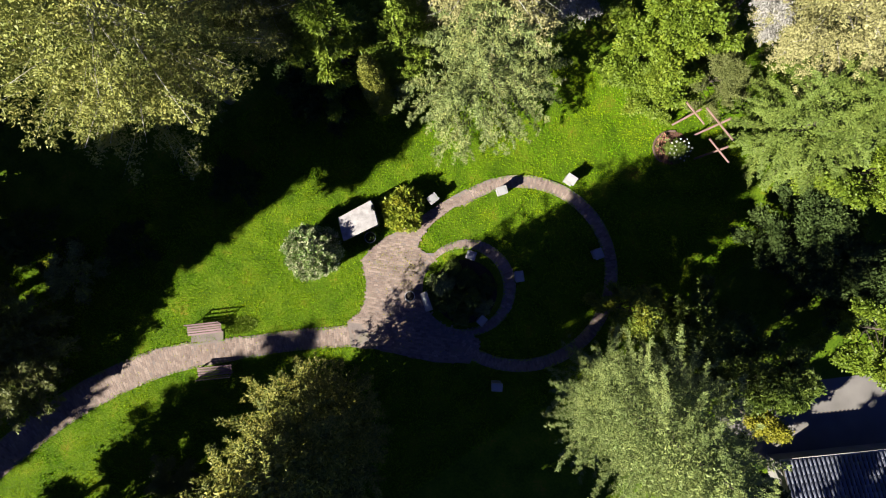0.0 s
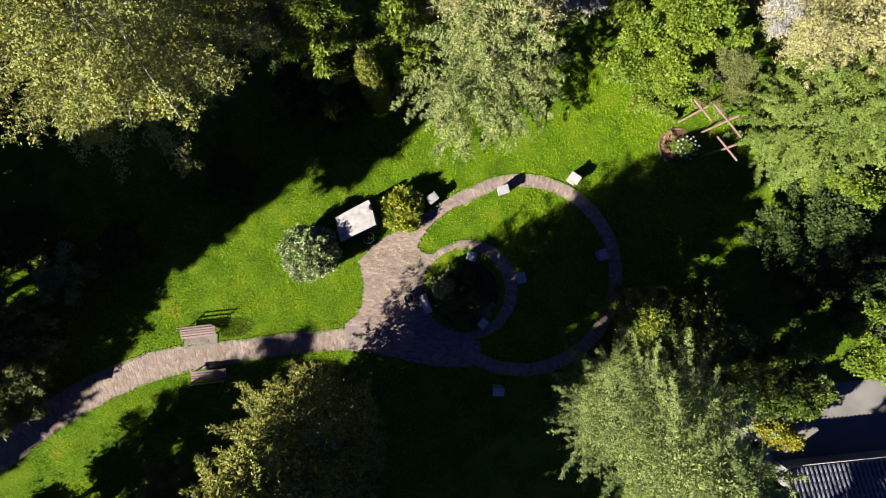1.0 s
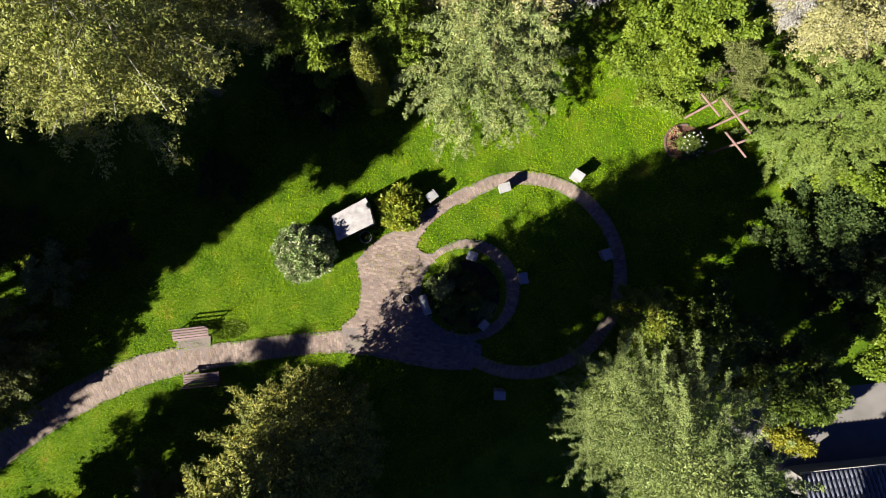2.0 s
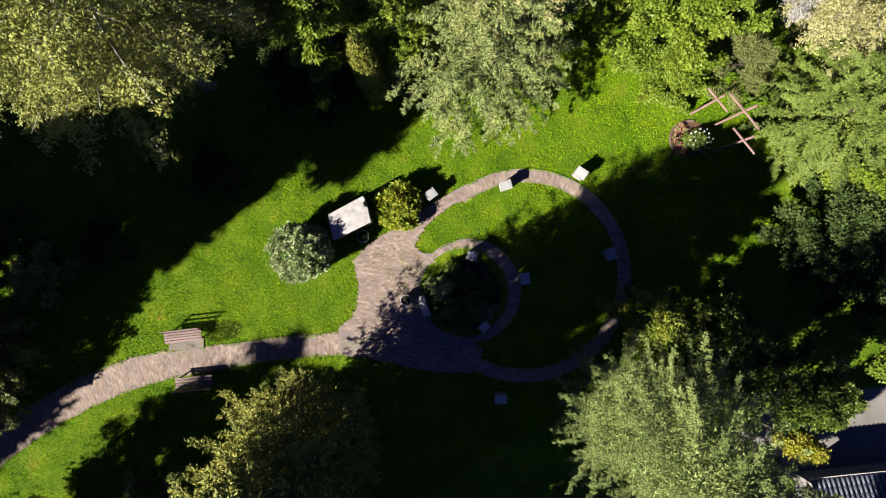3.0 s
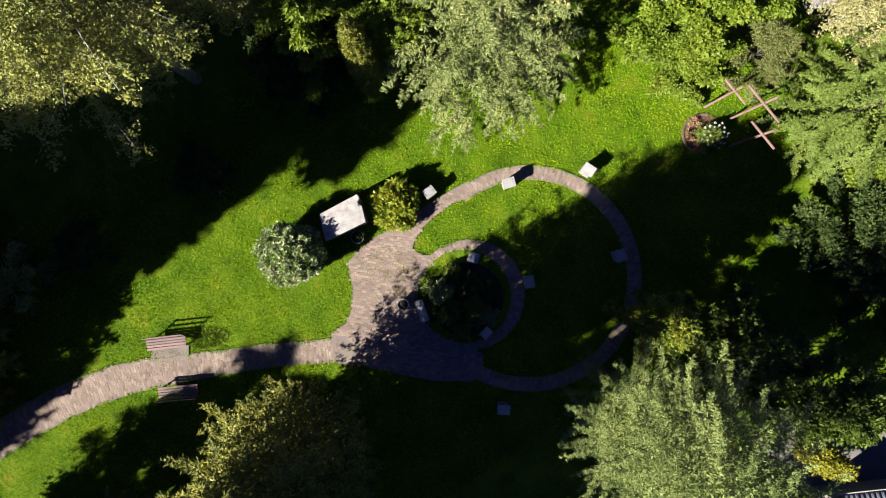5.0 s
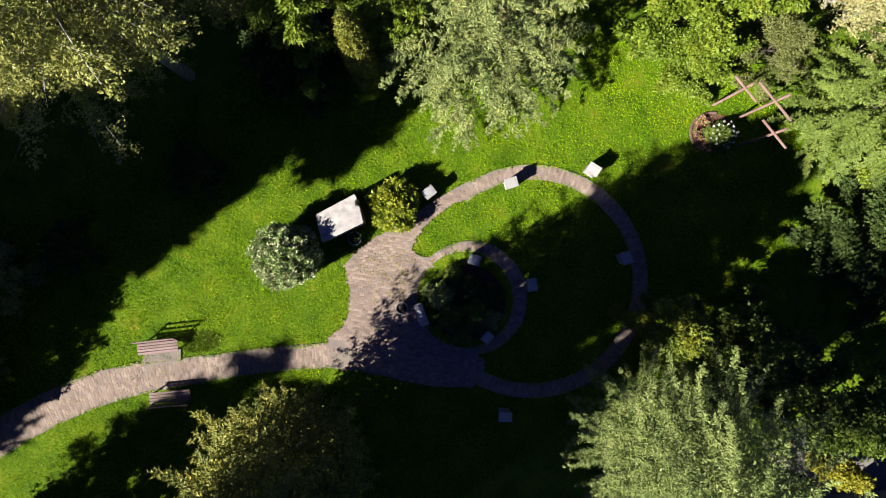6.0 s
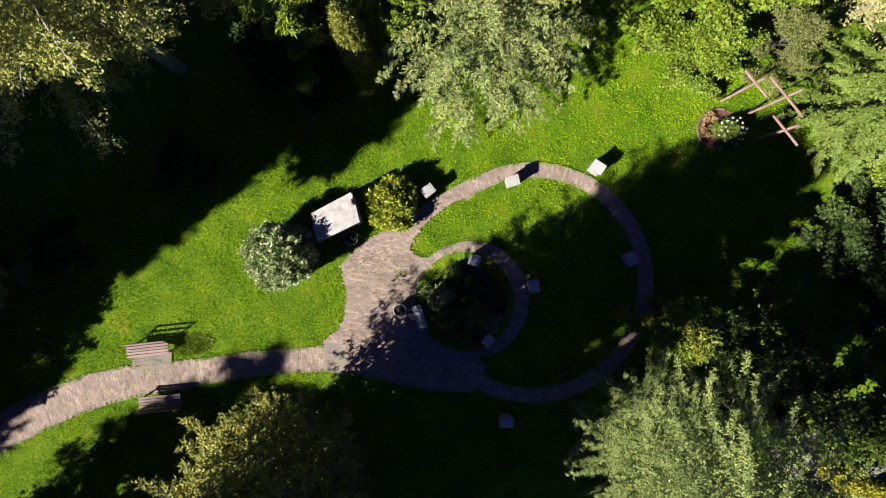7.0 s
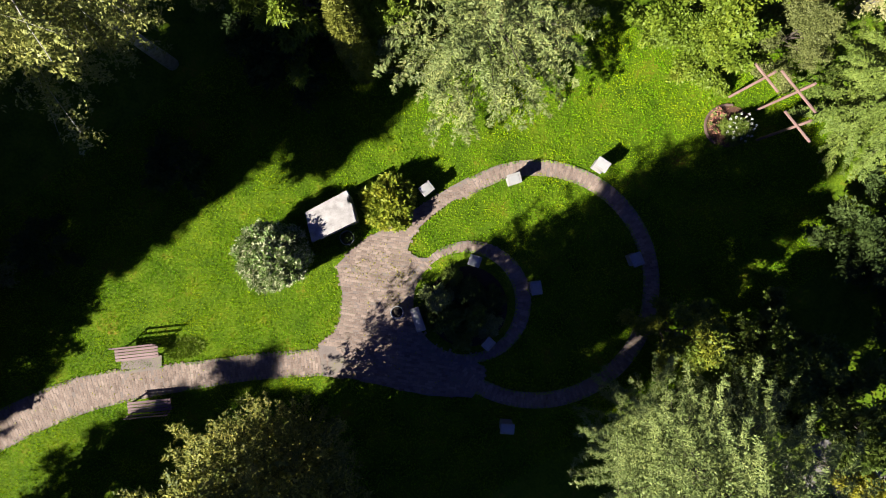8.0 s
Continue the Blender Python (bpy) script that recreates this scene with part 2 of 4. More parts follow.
def grow(seed, h, r, base=0.15, limbs=26, twigs=22, leaves=22, leaf=0.10, aspect=0.5, lift=(50, 5), droop=0.25, twig_len=0.3, twig_spread=0.8,
         twig_droop=0.3, scatter=0.09, flat=0.5, round_top=0.6, planar=False, first=0.25, lop=0.0, lop_az=0.0, wood=1.0, even=0.0, tiers=0, taper=0.75, core=0, core_leaf=0.32):
    """A tree's skeleton and leaves, round the origin. lift: limbs' angle over level at the crown's foot... top. Returns trunk path, limb paths, leaf faces."""
    rng = np.random.default_rng(seed)
    lean = rng.normal(size=2) * 0.02 * h
    k = 7
    s = np.linspace(0, 1, k)
    trunk = np.stack([lean[0] * s ** 2, lean[1] * s ** 2, s * h * 0.97], 1)
    f = (np.arange(limbs) + rng.uniform(0, 1, limbs)) / limbs
    if tiers:
        f = (np.floor(f * tiers) + rng.uniform(0.42, 0.58, limbs)) / tiers
    z0 = h * (base + (0.93 - base) * f)
    az = np.arange(limbs) * 2.39996 + rng.normal(size=limbs) * 0.35
    prof = np.clip(np.sin(math.pi * (0.5 * (1 - f) ** round_top + 0.02)), 0.08, 1) if round_top < 3 else np.clip(1.03 - f, 0.07, 1)
    L = r * prof * (1 + (1 - even) * rng.uniform(-0.25, 0.12, limbs))
    L *= 1 + lop * np.cos(az - lop_az)
    el = np.radians(lift[1] + (lift[0] - lift[1]) * f + rng.normal(size=limbs) * 7)
    d = np.stack([np.cos(az) * np.cos(el), np.sin(az) * np.cos(el), np.sin(el)], 1)
    start = np.stack([np.interp(z0, trunk[:, 2], trunk[:, 0]), np.interp(z0, trunk[:, 2], trunk[:, 1]), z0], 1)

    bend = unit(np.cross(d, [0, 0, 1.0]))
    phase = rng.uniform(0, 6.28, limbs)

    def limb_at(i, q):
        p = start[i] + d[i] * (L[i] * q)[:, None]
        p += bend[i] * (0.05 * L[i] * q * np.sin(5 * q + phase[i]))[:, None]
        p[:, 2] -= droop * L[i] * q ** 2.2
        return p
    # twigs
    nt = limbs * twigs
    ti = np.repeat(np.arange(limbs), twigs)
    tq = first + (1 - first) * np.sqrt(rng.uniform(0, 1, nt))
    tp = limb_at(ti, tq)
    tan = unit(limb_at(ti, tq + 0.02) - tp)
    side = unit(np.cross(tan, np.array([0, 0, 1.0])))
    upv = np.cross(side, tan)
    sgn = rng.choice([-1, 1], nt) * rng.uniform(0.4, 1.0, nt)
    vert = rng.normal(size=nt) * (0.08 if planar else 0.5)
    td = unit(tan * rng.uniform(0.5, 1.1, nt)[:, None] + side * (sgn * twig_spread)[:, None] + upv * (vert * twig_spread)[:, None])
    tl = twig_len * r * (0.4 + taper * (1 - tq)) * rng.uniform(0.6, 1.3, nt)
    # leaves
    nl = nt * leaves
    li = np.repeat(np.arange(nt), leaves)
    lq = rng.uniform(0.08, 1, nl)
    lp = tp[li] + td[li] * (tl[li] * lq)[:, None]
    lp[:, 2] -= twig_droop * tl[li] * lq ** 2
    lt = td[li].copy()
    lt[:, 2] -= 2 * twig_droop * lq
    lt = unit(lt + rng.normal(size=(nl, 3)) * 0.4)
    sc = rng.normal(size=(nl, 3)) * scatter
    if planar:
        sc[:, 2] *= 0.35
    lp += sc
    lp[:, 2] = np.maximum(lp[:, 2], 0.05)
    blades = leaf_faces(rng, lp, lt, leaf, aspect, flat)
    if core:
        # extra large leaves near the trunk, added to stop light passing through the crown
        ci = rng.integers(0, limbs, core)
        cp = limb_at(ci, rng.uniform(0.06, 0.62, core)) + rng.normal(size=(core, 3)) * 0.18
        cp[:, 2] = np.maximum(cp[:, 2], 0.3)
        blades = np.concatenate([blades, leaf_faces(rng, cp, d[ci], core_leaf, 0.6, 0.3)])
    limb_paths, twig_paths = [], []
    for i in range(limbs):
        q = np.linspace(0, 1, 7)
        p = limb_at(np.full(7, i), q)
        r0 = (0.0042 * h * (0.5 + 0.5 * prof[i]) + 0.008) * wood
        limb_paths.append((p, r0 * (1 - 0.85 * q)))
    # thin twigs, a few to a limb
    pick = rng.choice(nt, min(nt, limbs * 4, 200), replace=False)
    for j in pick:
        q = np.linspace(0, 0.9, 3)
        p = tp[j] + td[j] * (tl[j] * q)[:, None]
        p[:, 2] -= twig_droop * tl[j] * q ** 2
        twig_paths.append((p, 0.012 * (1 - 0.8 * q)))
    r_tr = (0.011 * h + 0.03) * min(1, wood + 0.15)
    trunk_path = (trunk, r_tr * (1 - 0.9 * s) + 0.01)
    return trunk_path, (limb_paths, twig_paths), blades


def wood_mesh(name, trunk_path, others, mat):
    """Trunk, limbs and twigs as one mesh."""
    vs, fs, o = [], [], 0
    for paths, sides in (([trunk_path], 9), (others[0], 4), (others[1], 3)):
        v, f = tube_arrays(paths, sides)
        vs.append(v)
        fs += [tuple(o + i for i in p) for p in f]
        o += len(v)
    return mesh_from(name, np.concatenate(vs), fs, mat, True)


def tree(name, place, turn, leaf_mat, bark, label, category="tree", group="", crown_label="", **kw):
    root = empty(name, place, turn)
    tagged(root, label, category, group)
    tp, lps, q = grow(**kw)
    hung("trunk", wood_mesh("trunk", tp, lps, bark), root)
    hung("crown", leaves_mesh("crown", q, leaf_mat), root, crown_label)
    return root


def frond_tree(name, place, turn, leaf_mat, bark, label, category="tree", group="", crown_label="", seed=0, profile=((0, 1), (5, 1), (6, 0.1)), count=400, length=1.2, width=0.35, pitch=(0, 30),
               curve=-0.1, sprigs=24, leaves=10, leaf=0.08, aspect=0.5, fan=50.0, full=0.15, flat=0.6, lump=0.12, lobes=5, depth=0.14, core=3000, core_leaf=0.2, core_reach=0.75, limbs=40, wood=1.0, shape=0.7, bare=0.55):
    """A tree whose crown is built of boughs that end near the crown's surface, each feathered with leafy sprigs on both sides.
    profile: (height, radius) from the foot up; full: 0 for flat boughs, 1 for bushy plumes; lump, lobes: masses that stand out."""
    rng = np.random.default_rng(seed)
    pz, pr = np.array([p[0] for p in profile], float), np.array([p[1] for p in profile], float)
    h = pz[-1]
    zz = np.linspace(pz[0], h, 400)
    dens = np.interp(zz, pz, pr) + 0.12 * pr.max()
    cum = np.cumsum(dens) / dens.sum()
    z = np.interp((np.arange(count) + rng.uniform(size=count)) / count, cum, zz)
    az = np.arange(count) * 2.39996 + rng.normal(size=count) * 0.25
    ph = rng.uniform(0, 6.28, 4)
    bulge = np.sin(lobes * az + ph[0] + 1.3 * z) * 0.5 + np.sin((lobes - 2) * az + ph[1] - 0.9 * z) * 0.3 + np.sin(2.1 * z + ph[2] + 2 * az) * 0.35
    rad = np.interp(z, pz, pr) * (1 + lump * bulge) - np.abs(rng.normal(size=count)) * depth * pr.max() * np.interp(z, pz, pr) / pr.max()
    el = np.radians(np.interp(z, [pz[0], h], pitch) + rng.normal(size=count) * 9)
    out = np.stack([np.cos(az), np.sin(az), np.zeros(count)], 1)
    daz = az + rng.normal(size=count) * 0.3
    d = np.stack([np.cos(daz) * np.cos(el), np.sin(daz) * np.cos(el), np.sin(el)], 1)
    ln = length * rng.uniform(0.65, 1.25, count)
    ln = np.minimum(ln, np.maximum(rad, 0.25) / np.maximum(np.cos(el), 0.2) + 0.15)
    tip = out * rad[:, None] + np.array([0, 0, 1.0]) * z[:, None]
    foot = tip - d * ln[:, None]
    foot[:, 2] = np.maximum(foot[:, 2], 0.12)
    side = unit(np.cross(d, [0, 0, 1.0]) + rng.normal(size=(count, 3)) * 0.22)
    n = count * sprigs
    fi = np.repeat(np.arange(count), sprigs)
    q = np.clip(np.tile((np.arange(sprigs) + 0.5) / sprigs, count) + rng.normal(size=n) * 0.03, 0.02, 1)
    p = foot[fi] + d[fi] * (ln[fi] * q)[:, None]
    p[:, 2] += curve * ln[fi] * (q ** 2 - q * 0.2)
    dv = d[fi].copy()
    dv[:, 2] += 2 * curve * q
    dv = unit(dv)
    s2 = side[fi]
    u2 = unit(np.cross(s2, dv))
    ang = np.where(rng.uniform(size=n) < 0.5, 0, math.pi) + rng.normal(size=n) * (0.12 + 1.6 * full)
    sv = s2 * np.cos(ang)[:, None] + u2 * np.sin(ang)[:, None]
    fa = np.radians(fan + rng.normal(size=n) * 14)
    ld = unit(dv * np.cos(fa)[:, None] + sv * np.sin(fa)[:, None] + rng.normal(size=(n, 3)) * 0.12)
    ll = width * (1.06 - q) ** shape * np.minimum(1, 0.35 + q * 3) * rng.uniform(0.55, 1.3, n)
    # leaves along each sprig
    m = n * leaves
    si = np.repeat(np.arange(n), leaves)
    lq = rng.uniform(0.1, 1, m)
    c = p[si] + ld[si] * (ll[si] * lq)[:, None] + rng.normal(size=(m, 3)) * (0.03 + 0.05 * full)
    c[:, 2] = np.maximum(c[:, 2], 0.05)
    face = unit(u2[si] * flat + rng.normal(size=(m, 3)) * (1 - flat))
    la = unit(ld[si] + rng.normal(size=(m, 3)) * 0.45)
    ls = unit(np.cross(la, face))
    size = (leaf * rng.uniform(0.6, 1.35, m))[:, None]
    blades = np.stack([c - ls * size * aspect * 0.5, c + ls * size * aspect * 0.5, c + la * size], 1)
    # filler leaves inside the crown, added so that it blocks the sun
    if core:
        cz = np.interp(rng.uniform(size=core), cum, zz)
        ca = rng.uniform(0, 6.283, core)
        cr = np.interp(cz, pz, pr) * core_reach * np.sqrt(rng.uniform(0.05, 1, core))
        c = np.stack([np.cos(ca) * cr, np.sin(ca) * cr, np.maximum(cz, 0.3)], 1)
        blades = np.concatenate([blades, leaf_faces(rng, c, unit(rng.normal(size=(core, 3))), core_leaf, 0.6, 0.3)])
    root = tagged(empty(name, place, turn), label, category, group)
    sz = np.linspace(0, 1, 7)
    lean = rng.normal(size=2) * 0.015 * h
    trunk = np.stack([lean[0] * sz ** 2, lean[1] * sz ** 2, sz * h * 0.93], 1)
    paths, stalks = [], []
    for i in rng.choice(count, min(limbs, count), replace=False):
        z1 = max(0.15, z[i] - rad[i] * 0.45 - 0.3)
        a = np.array([np.interp(z1, trunk[:, 2], trunk[:, 0]), np.interp(z1, trunk[:, 2], trunk[:, 1]), z1])
        t = np.linspace(0, 1, 6)[:, None]
        b = foot[i] + (tip[i] - foot[i]) * bare
        m = (a + b) / 2 + np.array([0, 0, 0.12 * np.linalg.norm(b - a)])
        paths.append(((1 - t) ** 2 * a + 2 * t * (1 - t) * m + t ** 2 * b, (0.004 * h + 0.012) * wood * (1 - 0.8 * t[:, 0])))
    for i in rng.choice(count, min(160, count), replace=False):
        stalks.append((np.stack([foot[i], (foot[i] + tip[i]) / 2, tip[i]]), np.array([0.016, 0.011, 0.004]) * wood))
    hung("trunk", wood_mesh("trunk", (trunk, (0.012 * h + 0.03) * (1 - 0.9 * sz) + 0.01), (paths, stalks), bark), root)
    hung("crown", leaves_mesh("crown", blades, leaf_mat), root, crown_label)
    return root


# ---- plan: ground and paths ----
CX, CY = 3.72, -1.20            # middle of the round path
BX, BY, BR = 0.98, -1.96, 1.98  # the round bed
RX, RY, RR = 1.20, -1.90, 2.36  # the ring of paving about the bed
MAIN = [(-23.5, -11.9, 0.75), (-21.7, -10.3, 0.75), (-19.3, -8.4, 0.74), (-17.2, -7.05, 0.74), (-15.0, -6.0, 0.72), (-13.0, -5.35, 0.68), (-10.4, -4.93, 0.56),
        (-7.6, -4.52, 0.5), (-5.6, -4.35, 0.5), (-4.2, -4.2, 0.56)]
PLAZA = [(-4.7, -3.57), (-4.1, -3.15), (-3.83, -2.6), (-3.74, -1.7), (-3.9, -0.9), (-3.98, -0.5), (-3.5, 0.0), (-2.9, 0.5), (-2.1, 0.95), (-1.3, 1.45), (-0.5, 1.98),
         (0.4, 2.55), (1.15, 2.95), (1.25, 2.35), (0.45, 1.98), (-0.3, 1.45), (-0.75, 1.0), (-1.1, 0.5), (-1.25, 0.05), (-0.8, -0.2), (0.2, -0.2), (0.0, -2.0), (0.2, -3.8), (1.3, -4.1), (1.8, -4.5), (1.75, -5.0), (1.3, -5.6), (-0.4, -5.55), (-2.0, -5.2), (-3.3, -4.9), (-4.5, -4.8)]
CROSSBED = (11.2, 4.95, 0.82)


def spline(pts, step=0.25):
    """Catmull-Rom through pts, any number of columns."""
    p = np.asarray(pts, float)
    p = np.concatenate([[2 * p[0] - p[1]], p, [2 * p[-1] - p[-2]]])
    out = []
    for i in range(1, len(p) - 2):
        n = max(2, int(np.linalg.norm(p[i + 1, :2] - p[i, :2]) / step))
        t = np.linspace(0, 1, n, endpoint=False)[:, None]
        out.append(0.5 * (2 * p[i] + (p[i + 1] - p[i - 1]) * t + (2 * p[i - 1] - 5 * p[i] + 4 * p[i + 1] - p[i + 2]) * t ** 2
                          + (3 * p[i] - p[i - 1] - 3 * p[i + 1] + p[i + 2]) * t ** 3))
    out.append(p[-2:-1])
    return np.concatenate(out)


MAIN_LINE = spline(MAIN, 0.1)
PLAZA_ARR = np.array(PLAZA)


def in_poly(poly, x, y):
    inside = np.zeros(x.shape, bool)
    j = len(poly) - 1
    for i in range(len(poly)):
        xi, yi = poly[i]
        xj, yj = poly[j]
        c = ((yi > y) != (yj > y)) & (x < (xj - xi) * (y - yi) / (yj - yi + 1e-12) + xi)
        inside ^= c
        j = i
    return inside


def in_main(x, y, grow_by=0.0):
    d = np.full(x.shape, 1e9)
    for px, py, hw in MAIN_LINE[::2]:
        d = np.minimum(d, np.hypot(x - px, y - py) - hw)
    return d < grow_by


def in_loop(x, y, g=0.0):
    r = np.hypot(x - CX, y - CY)
    a = np.arctan2(y - CY, x - CX)
    return (r > 4.2 - g) & (r < 4.83 + g) & ~((a > 2.25) | (a < -2.3))


def in_bed(x, y, g=0.0):
    return np.hypot(x - BX, y - BY) < BR + g


def in_ring(x, y, g=0.0):
    return (np.hypot(x - RX, y - RY) < RR + g) & ~in_bed(x, y, -g)


def paved(x, y, g=0.0):
    return (in_main(x, y, g) | in_loop(x, y, g) | in_ring(x, y, g) | in_poly(PLAZA_ARR, x, y)) & ~in_bed(x, y, -g)


def build_ground():
    """One sheet to the horizon, fine and gently uneven near the garden."""
    xs = np.concatenate([[-1500, -400, -120, -60, -40], np.linspace(-30, 30, 121), [40, 60, 120, 400, 1500]])
    ys = np.concatenate([[-1500, -400, -120, -60, -30], np.linspace(-22, 22, 89), [30, 60, 120, 400, 1500]])
    v, f = [], []
    for y in ys:
        for x in xs:
            far = abs(x) > 31 or abs(y) > 23
            z = 0.0 if far else 0.03 * noise.noise((x * 0.3, y * 0.3, 0)) - 0.03
            v.append((x, y, -0.02 if far else min(z, -0.002)))
    nx = len(xs)
    for j in range(len(ys) - 1):
        for i in range(nx - 1):
            f.append((j * nx + i, j * nx + i + 1, (j + 1) * nx + i + 1, (j + 1) * nx + i))
    tagged(hung("ground", mesh_from("ground", v, f, M_GROUND, True)), "green mown lawn with uneven turf", "lawn", kind="structure")


def sheet(name, outline, z, mat, label, category):
    bm = bmesh.new()
    vs = [bm.verts.new((x, y, z)) for x, y in outline]
    bm.faces.new(vs)
    bmesh.ops.triangulate(bm, faces=bm.faces[:])
    bmesh.ops.recalc_face_normals(bm, faces=bm.faces[:])
    for fc in bm.faces:
        if fc.normal.z < 0:
            fc.normal_flip()
    return tagged(part(name, bm, mat), label, category, kind="structure")


def band(name, inner, outer, z, mat, label, category):
    """A strip between two lines of as many points."""
    n = len(inner)
    v = [(x, y, z) for x, y in inner] + [(x, y, z) for x, y in outer]
    f = [(i, n + i, n + i + 1, i + 1) for i in range(n - 1)]
    return tagged(hung(name, mesh_from(name, v, f, mat)), label, category, kind="structure")


def arc(cx, cy, r, a0, a1, n=60):
    return [(cx + r * math.cos(a0 + (a1 - a0) * i / n), cy + r * math.sin(a0 + (a1 - a0) * i / n)) for i in range(n + 1)]


def build_paving_beds():
    ml = spline(MAIN, 0.4)
    t = unit(np.gradient(ml[:, :2], axis=0))
    nrm = np.stack([-t[:, 1], t[:, 0]], 1)
    left, right = ml[:, :2] + nrm * ml[:, 2:3], ml[:, :2] - nrm * ml[:, 2:3]
    band("path", [tuple(p) for p in left], [tuple(p) for p in right], 0.004, M_SAND, "sandy bed of the brick garden path", "path")
    sheet("path", PLAZA, 0.008, M_SAND, "sandy bed of the paved place", "path")
    band("path", arc(CX, CY, 4.83, -2.3, 2.25, 90), arc(CX, CY, 4.2, -2.3, 2.25, 90), 0.012, M_SAND, "sandy bed of the round brick path", "path")
    sheet("path", arc(RX, RY, RR, 0, 2 * math.pi * 0.999, 90), 0.016, M_SAND, "sandy bed of the paved ring", "path")
    sheet("bed", arc(BX, BY, BR, 0, 2 * math.pi * 0.999, 70), 0.020, M_GROUND, "round grassy bed inside the paved ring", "flower bed")
    sheet("bed", arc(BX + 0.1, BY - 0.12, BR - 0.42, 0, 2 * math.pi * 0.999, 60), 0.026, M_SOIL, "dark bare soil of the round bed", "flower bed")


def build_grass():
    rng = np.random.default_rng(5)
    n = 460000
    x, y = rng.uniform(-22.5, 15, n), rng.uniform(-12.5, 9, n)
    # the open lawn runs as a band from the south-west to the north-east
    off = -uy * x + ux * y
    keep = ~paved(x, y, -0.03) & (off > -9) & (off < 11)
    keep &= ~(np.hypot(x - BX - 0.1, y - BY + 0.12) < BR - 0.42)
    keep &= ~(np.hypot(x - CROSSBED[0], y - CROSSBED[1]) < CROSSBED[2] - 0.1)
    x, y = x[keep], y[keep]
    n = len(x)
    c = np.stack([x, y, np.full(n, 0.0)], 1)
    along = unit(np.stack([rng.normal(size=n) * 0.6, rng.normal(size=n) * 0.6, np.ones(n)], 1))
    tall = 0.055 * (1 + 0.3 * np.sin(x * 2.3 + np.sin(y * 1.7) * 2) * np.sin(y * 2.9))
    s = unit(np.cross(along, rng.normal(size=(n, 3)))) * (0.008 + 0.012 * rng.uniform(size=(n, 1)))
    tip = c + along * (tall * rng.uniform(0.6, 1.5, n))[:, None]
    q = np.stack([c - s, c + s, tip], 1)
    tagged(hung("grass", leaves_mesh("grass", q, M_GRASS, 3)), "short green lawn grass with paler dry patches", "grass", kind="stuff")


build_ground()
build_paving_beds()


# ---- benches, stones, crosses, tubs ----
def build_bench(place, turn, label):
    """A park bench, 1.66 m long, that faces its own -y."""
    root = tagged(empty("park_bench", place, turn), label, "bench", "benches along the path")
    for x in (-0.72, 0.72):
        bm = box(0.05, 0.46, 0.04, 0.006, Matrix.Translation((0, 0, 0.40)))
        for y, hgt in ((-0.19, 0.41), (0.2, 0.41)):
            extra = box(0.05, 0.05, hgt, 0.006, Matrix.Translation((0, y, 0)))
            tmp = bpy.data.meshes.new("tmp")
            extra.to_mesh(tmp)
            extra.free()
            bm.from_mesh(tmp)
            bpy.data.meshes.remove(tmp)
        back = box(0.05, 0.04, 0.46, 0.006, Matrix.Translation((0, 0.22, 0.40)) @ pose(0, 0, 0, -14))
        tmp = bpy.data.meshes.new("tmp")
        back.to_mesh(tmp)
        back.free()
        bm.from_mesh(tmp)
        bpy.data.meshes.remove(tmp)
        part("leg_frame", bm, M_IRON, root, "dark iron leg frame", Matrix.Translation((x, 0, 0)))
    for y in (-0.19, -0.075, 0.04, 0.155):
        part("seat_slat", box(1.66, 0.095, 0.035, 0.008), M_BENCH, root, "", pose(random.uniform(-0.01, 0.01), y, 0.44, 0, 0, random.uniform(-0.3, 0.3)))
    for z in (0.60, 0.81):
        part("back_slat", box(1.66, 0.03, 0.085, 0.008), M_BENCH, root, "", pose(0, 0.20 + (z - 0.42) * 0.25, z - 0.05, -14, 0, 0))
    return root


build_bench((-11.5, -3.86, 0), 6.5, "faded red wooden slat bench on the lawn's edge by the path")
build_bench((-11.0, -5.88, 0), 185.5, "dark red wooden slat bench standing in tree shade")


sheet("path", [(-12.35, -4.75), (-10.75, -4.55), (-10.75, -3.95), (-12.3, -4.15)], 0.020, M_SAND, "sandy footing before the bench", "path")


def build_marker(place, turn, wide, deep, tall, label, plate=True):
    root = tagged(empty("stone_marker", place, turn), label, "stone marker", "stone markers round the garden")
    bm = box(wide * 0.86, deep * 0.82, tall - 0.07, 0.015)
    part("pedestal", bm, M_CONCRETE, root)
    top = box(wide, deep, 0.08, 0.012, None, 2)
    for v in top.verts:
        v.co.z += 0.10 * v.co.y / deep
    part("slab", top, M_CONCRETE, root, "pale concrete slab sloping to one side", Matrix.Translation((0, 0, tall - 0.075)))
    if plate:
        pl = box(wide * 0.66, deep * 0.6, 0.012, 0.003)
        for v in pl.verts:
            v.co.z += 0.10 * v.co.y / deep
        part("plate", pl, M_PLATE, root, "plain gray plate", Matrix.Translation((0, 0, tall + 0.004)))
    return root


build_marker((2.82, 2.79, 0), 17, 0.52, 0.40, 0.78, "pale concrete marker on the lawn inside the round path")
build_marker((6.12, 3.33, 0), -33, 0.52, 0.42, 0.78, "pale concrete marker on the lawn outside the round path")
build_marker((7.43, -0.23, 0), -67, 0.50, 0.41, 0.78, "pale concrete marker on shaded grass by the round path")
build_marker((3.65, -1.31, 0), -81, 0.52, 0.40, 0.78, "pale concrete marker in the middle of the circle")
build_marker((1.34, -0.30, 0), -18, 0.46, 0.42, 0.78, "pale concrete marker at the rim of the round bed")
build_marker((1.86, -3.42, 0), 48, 0.46, 0.38, 0.78, "concrete marker in the shaded edge of the round bed")
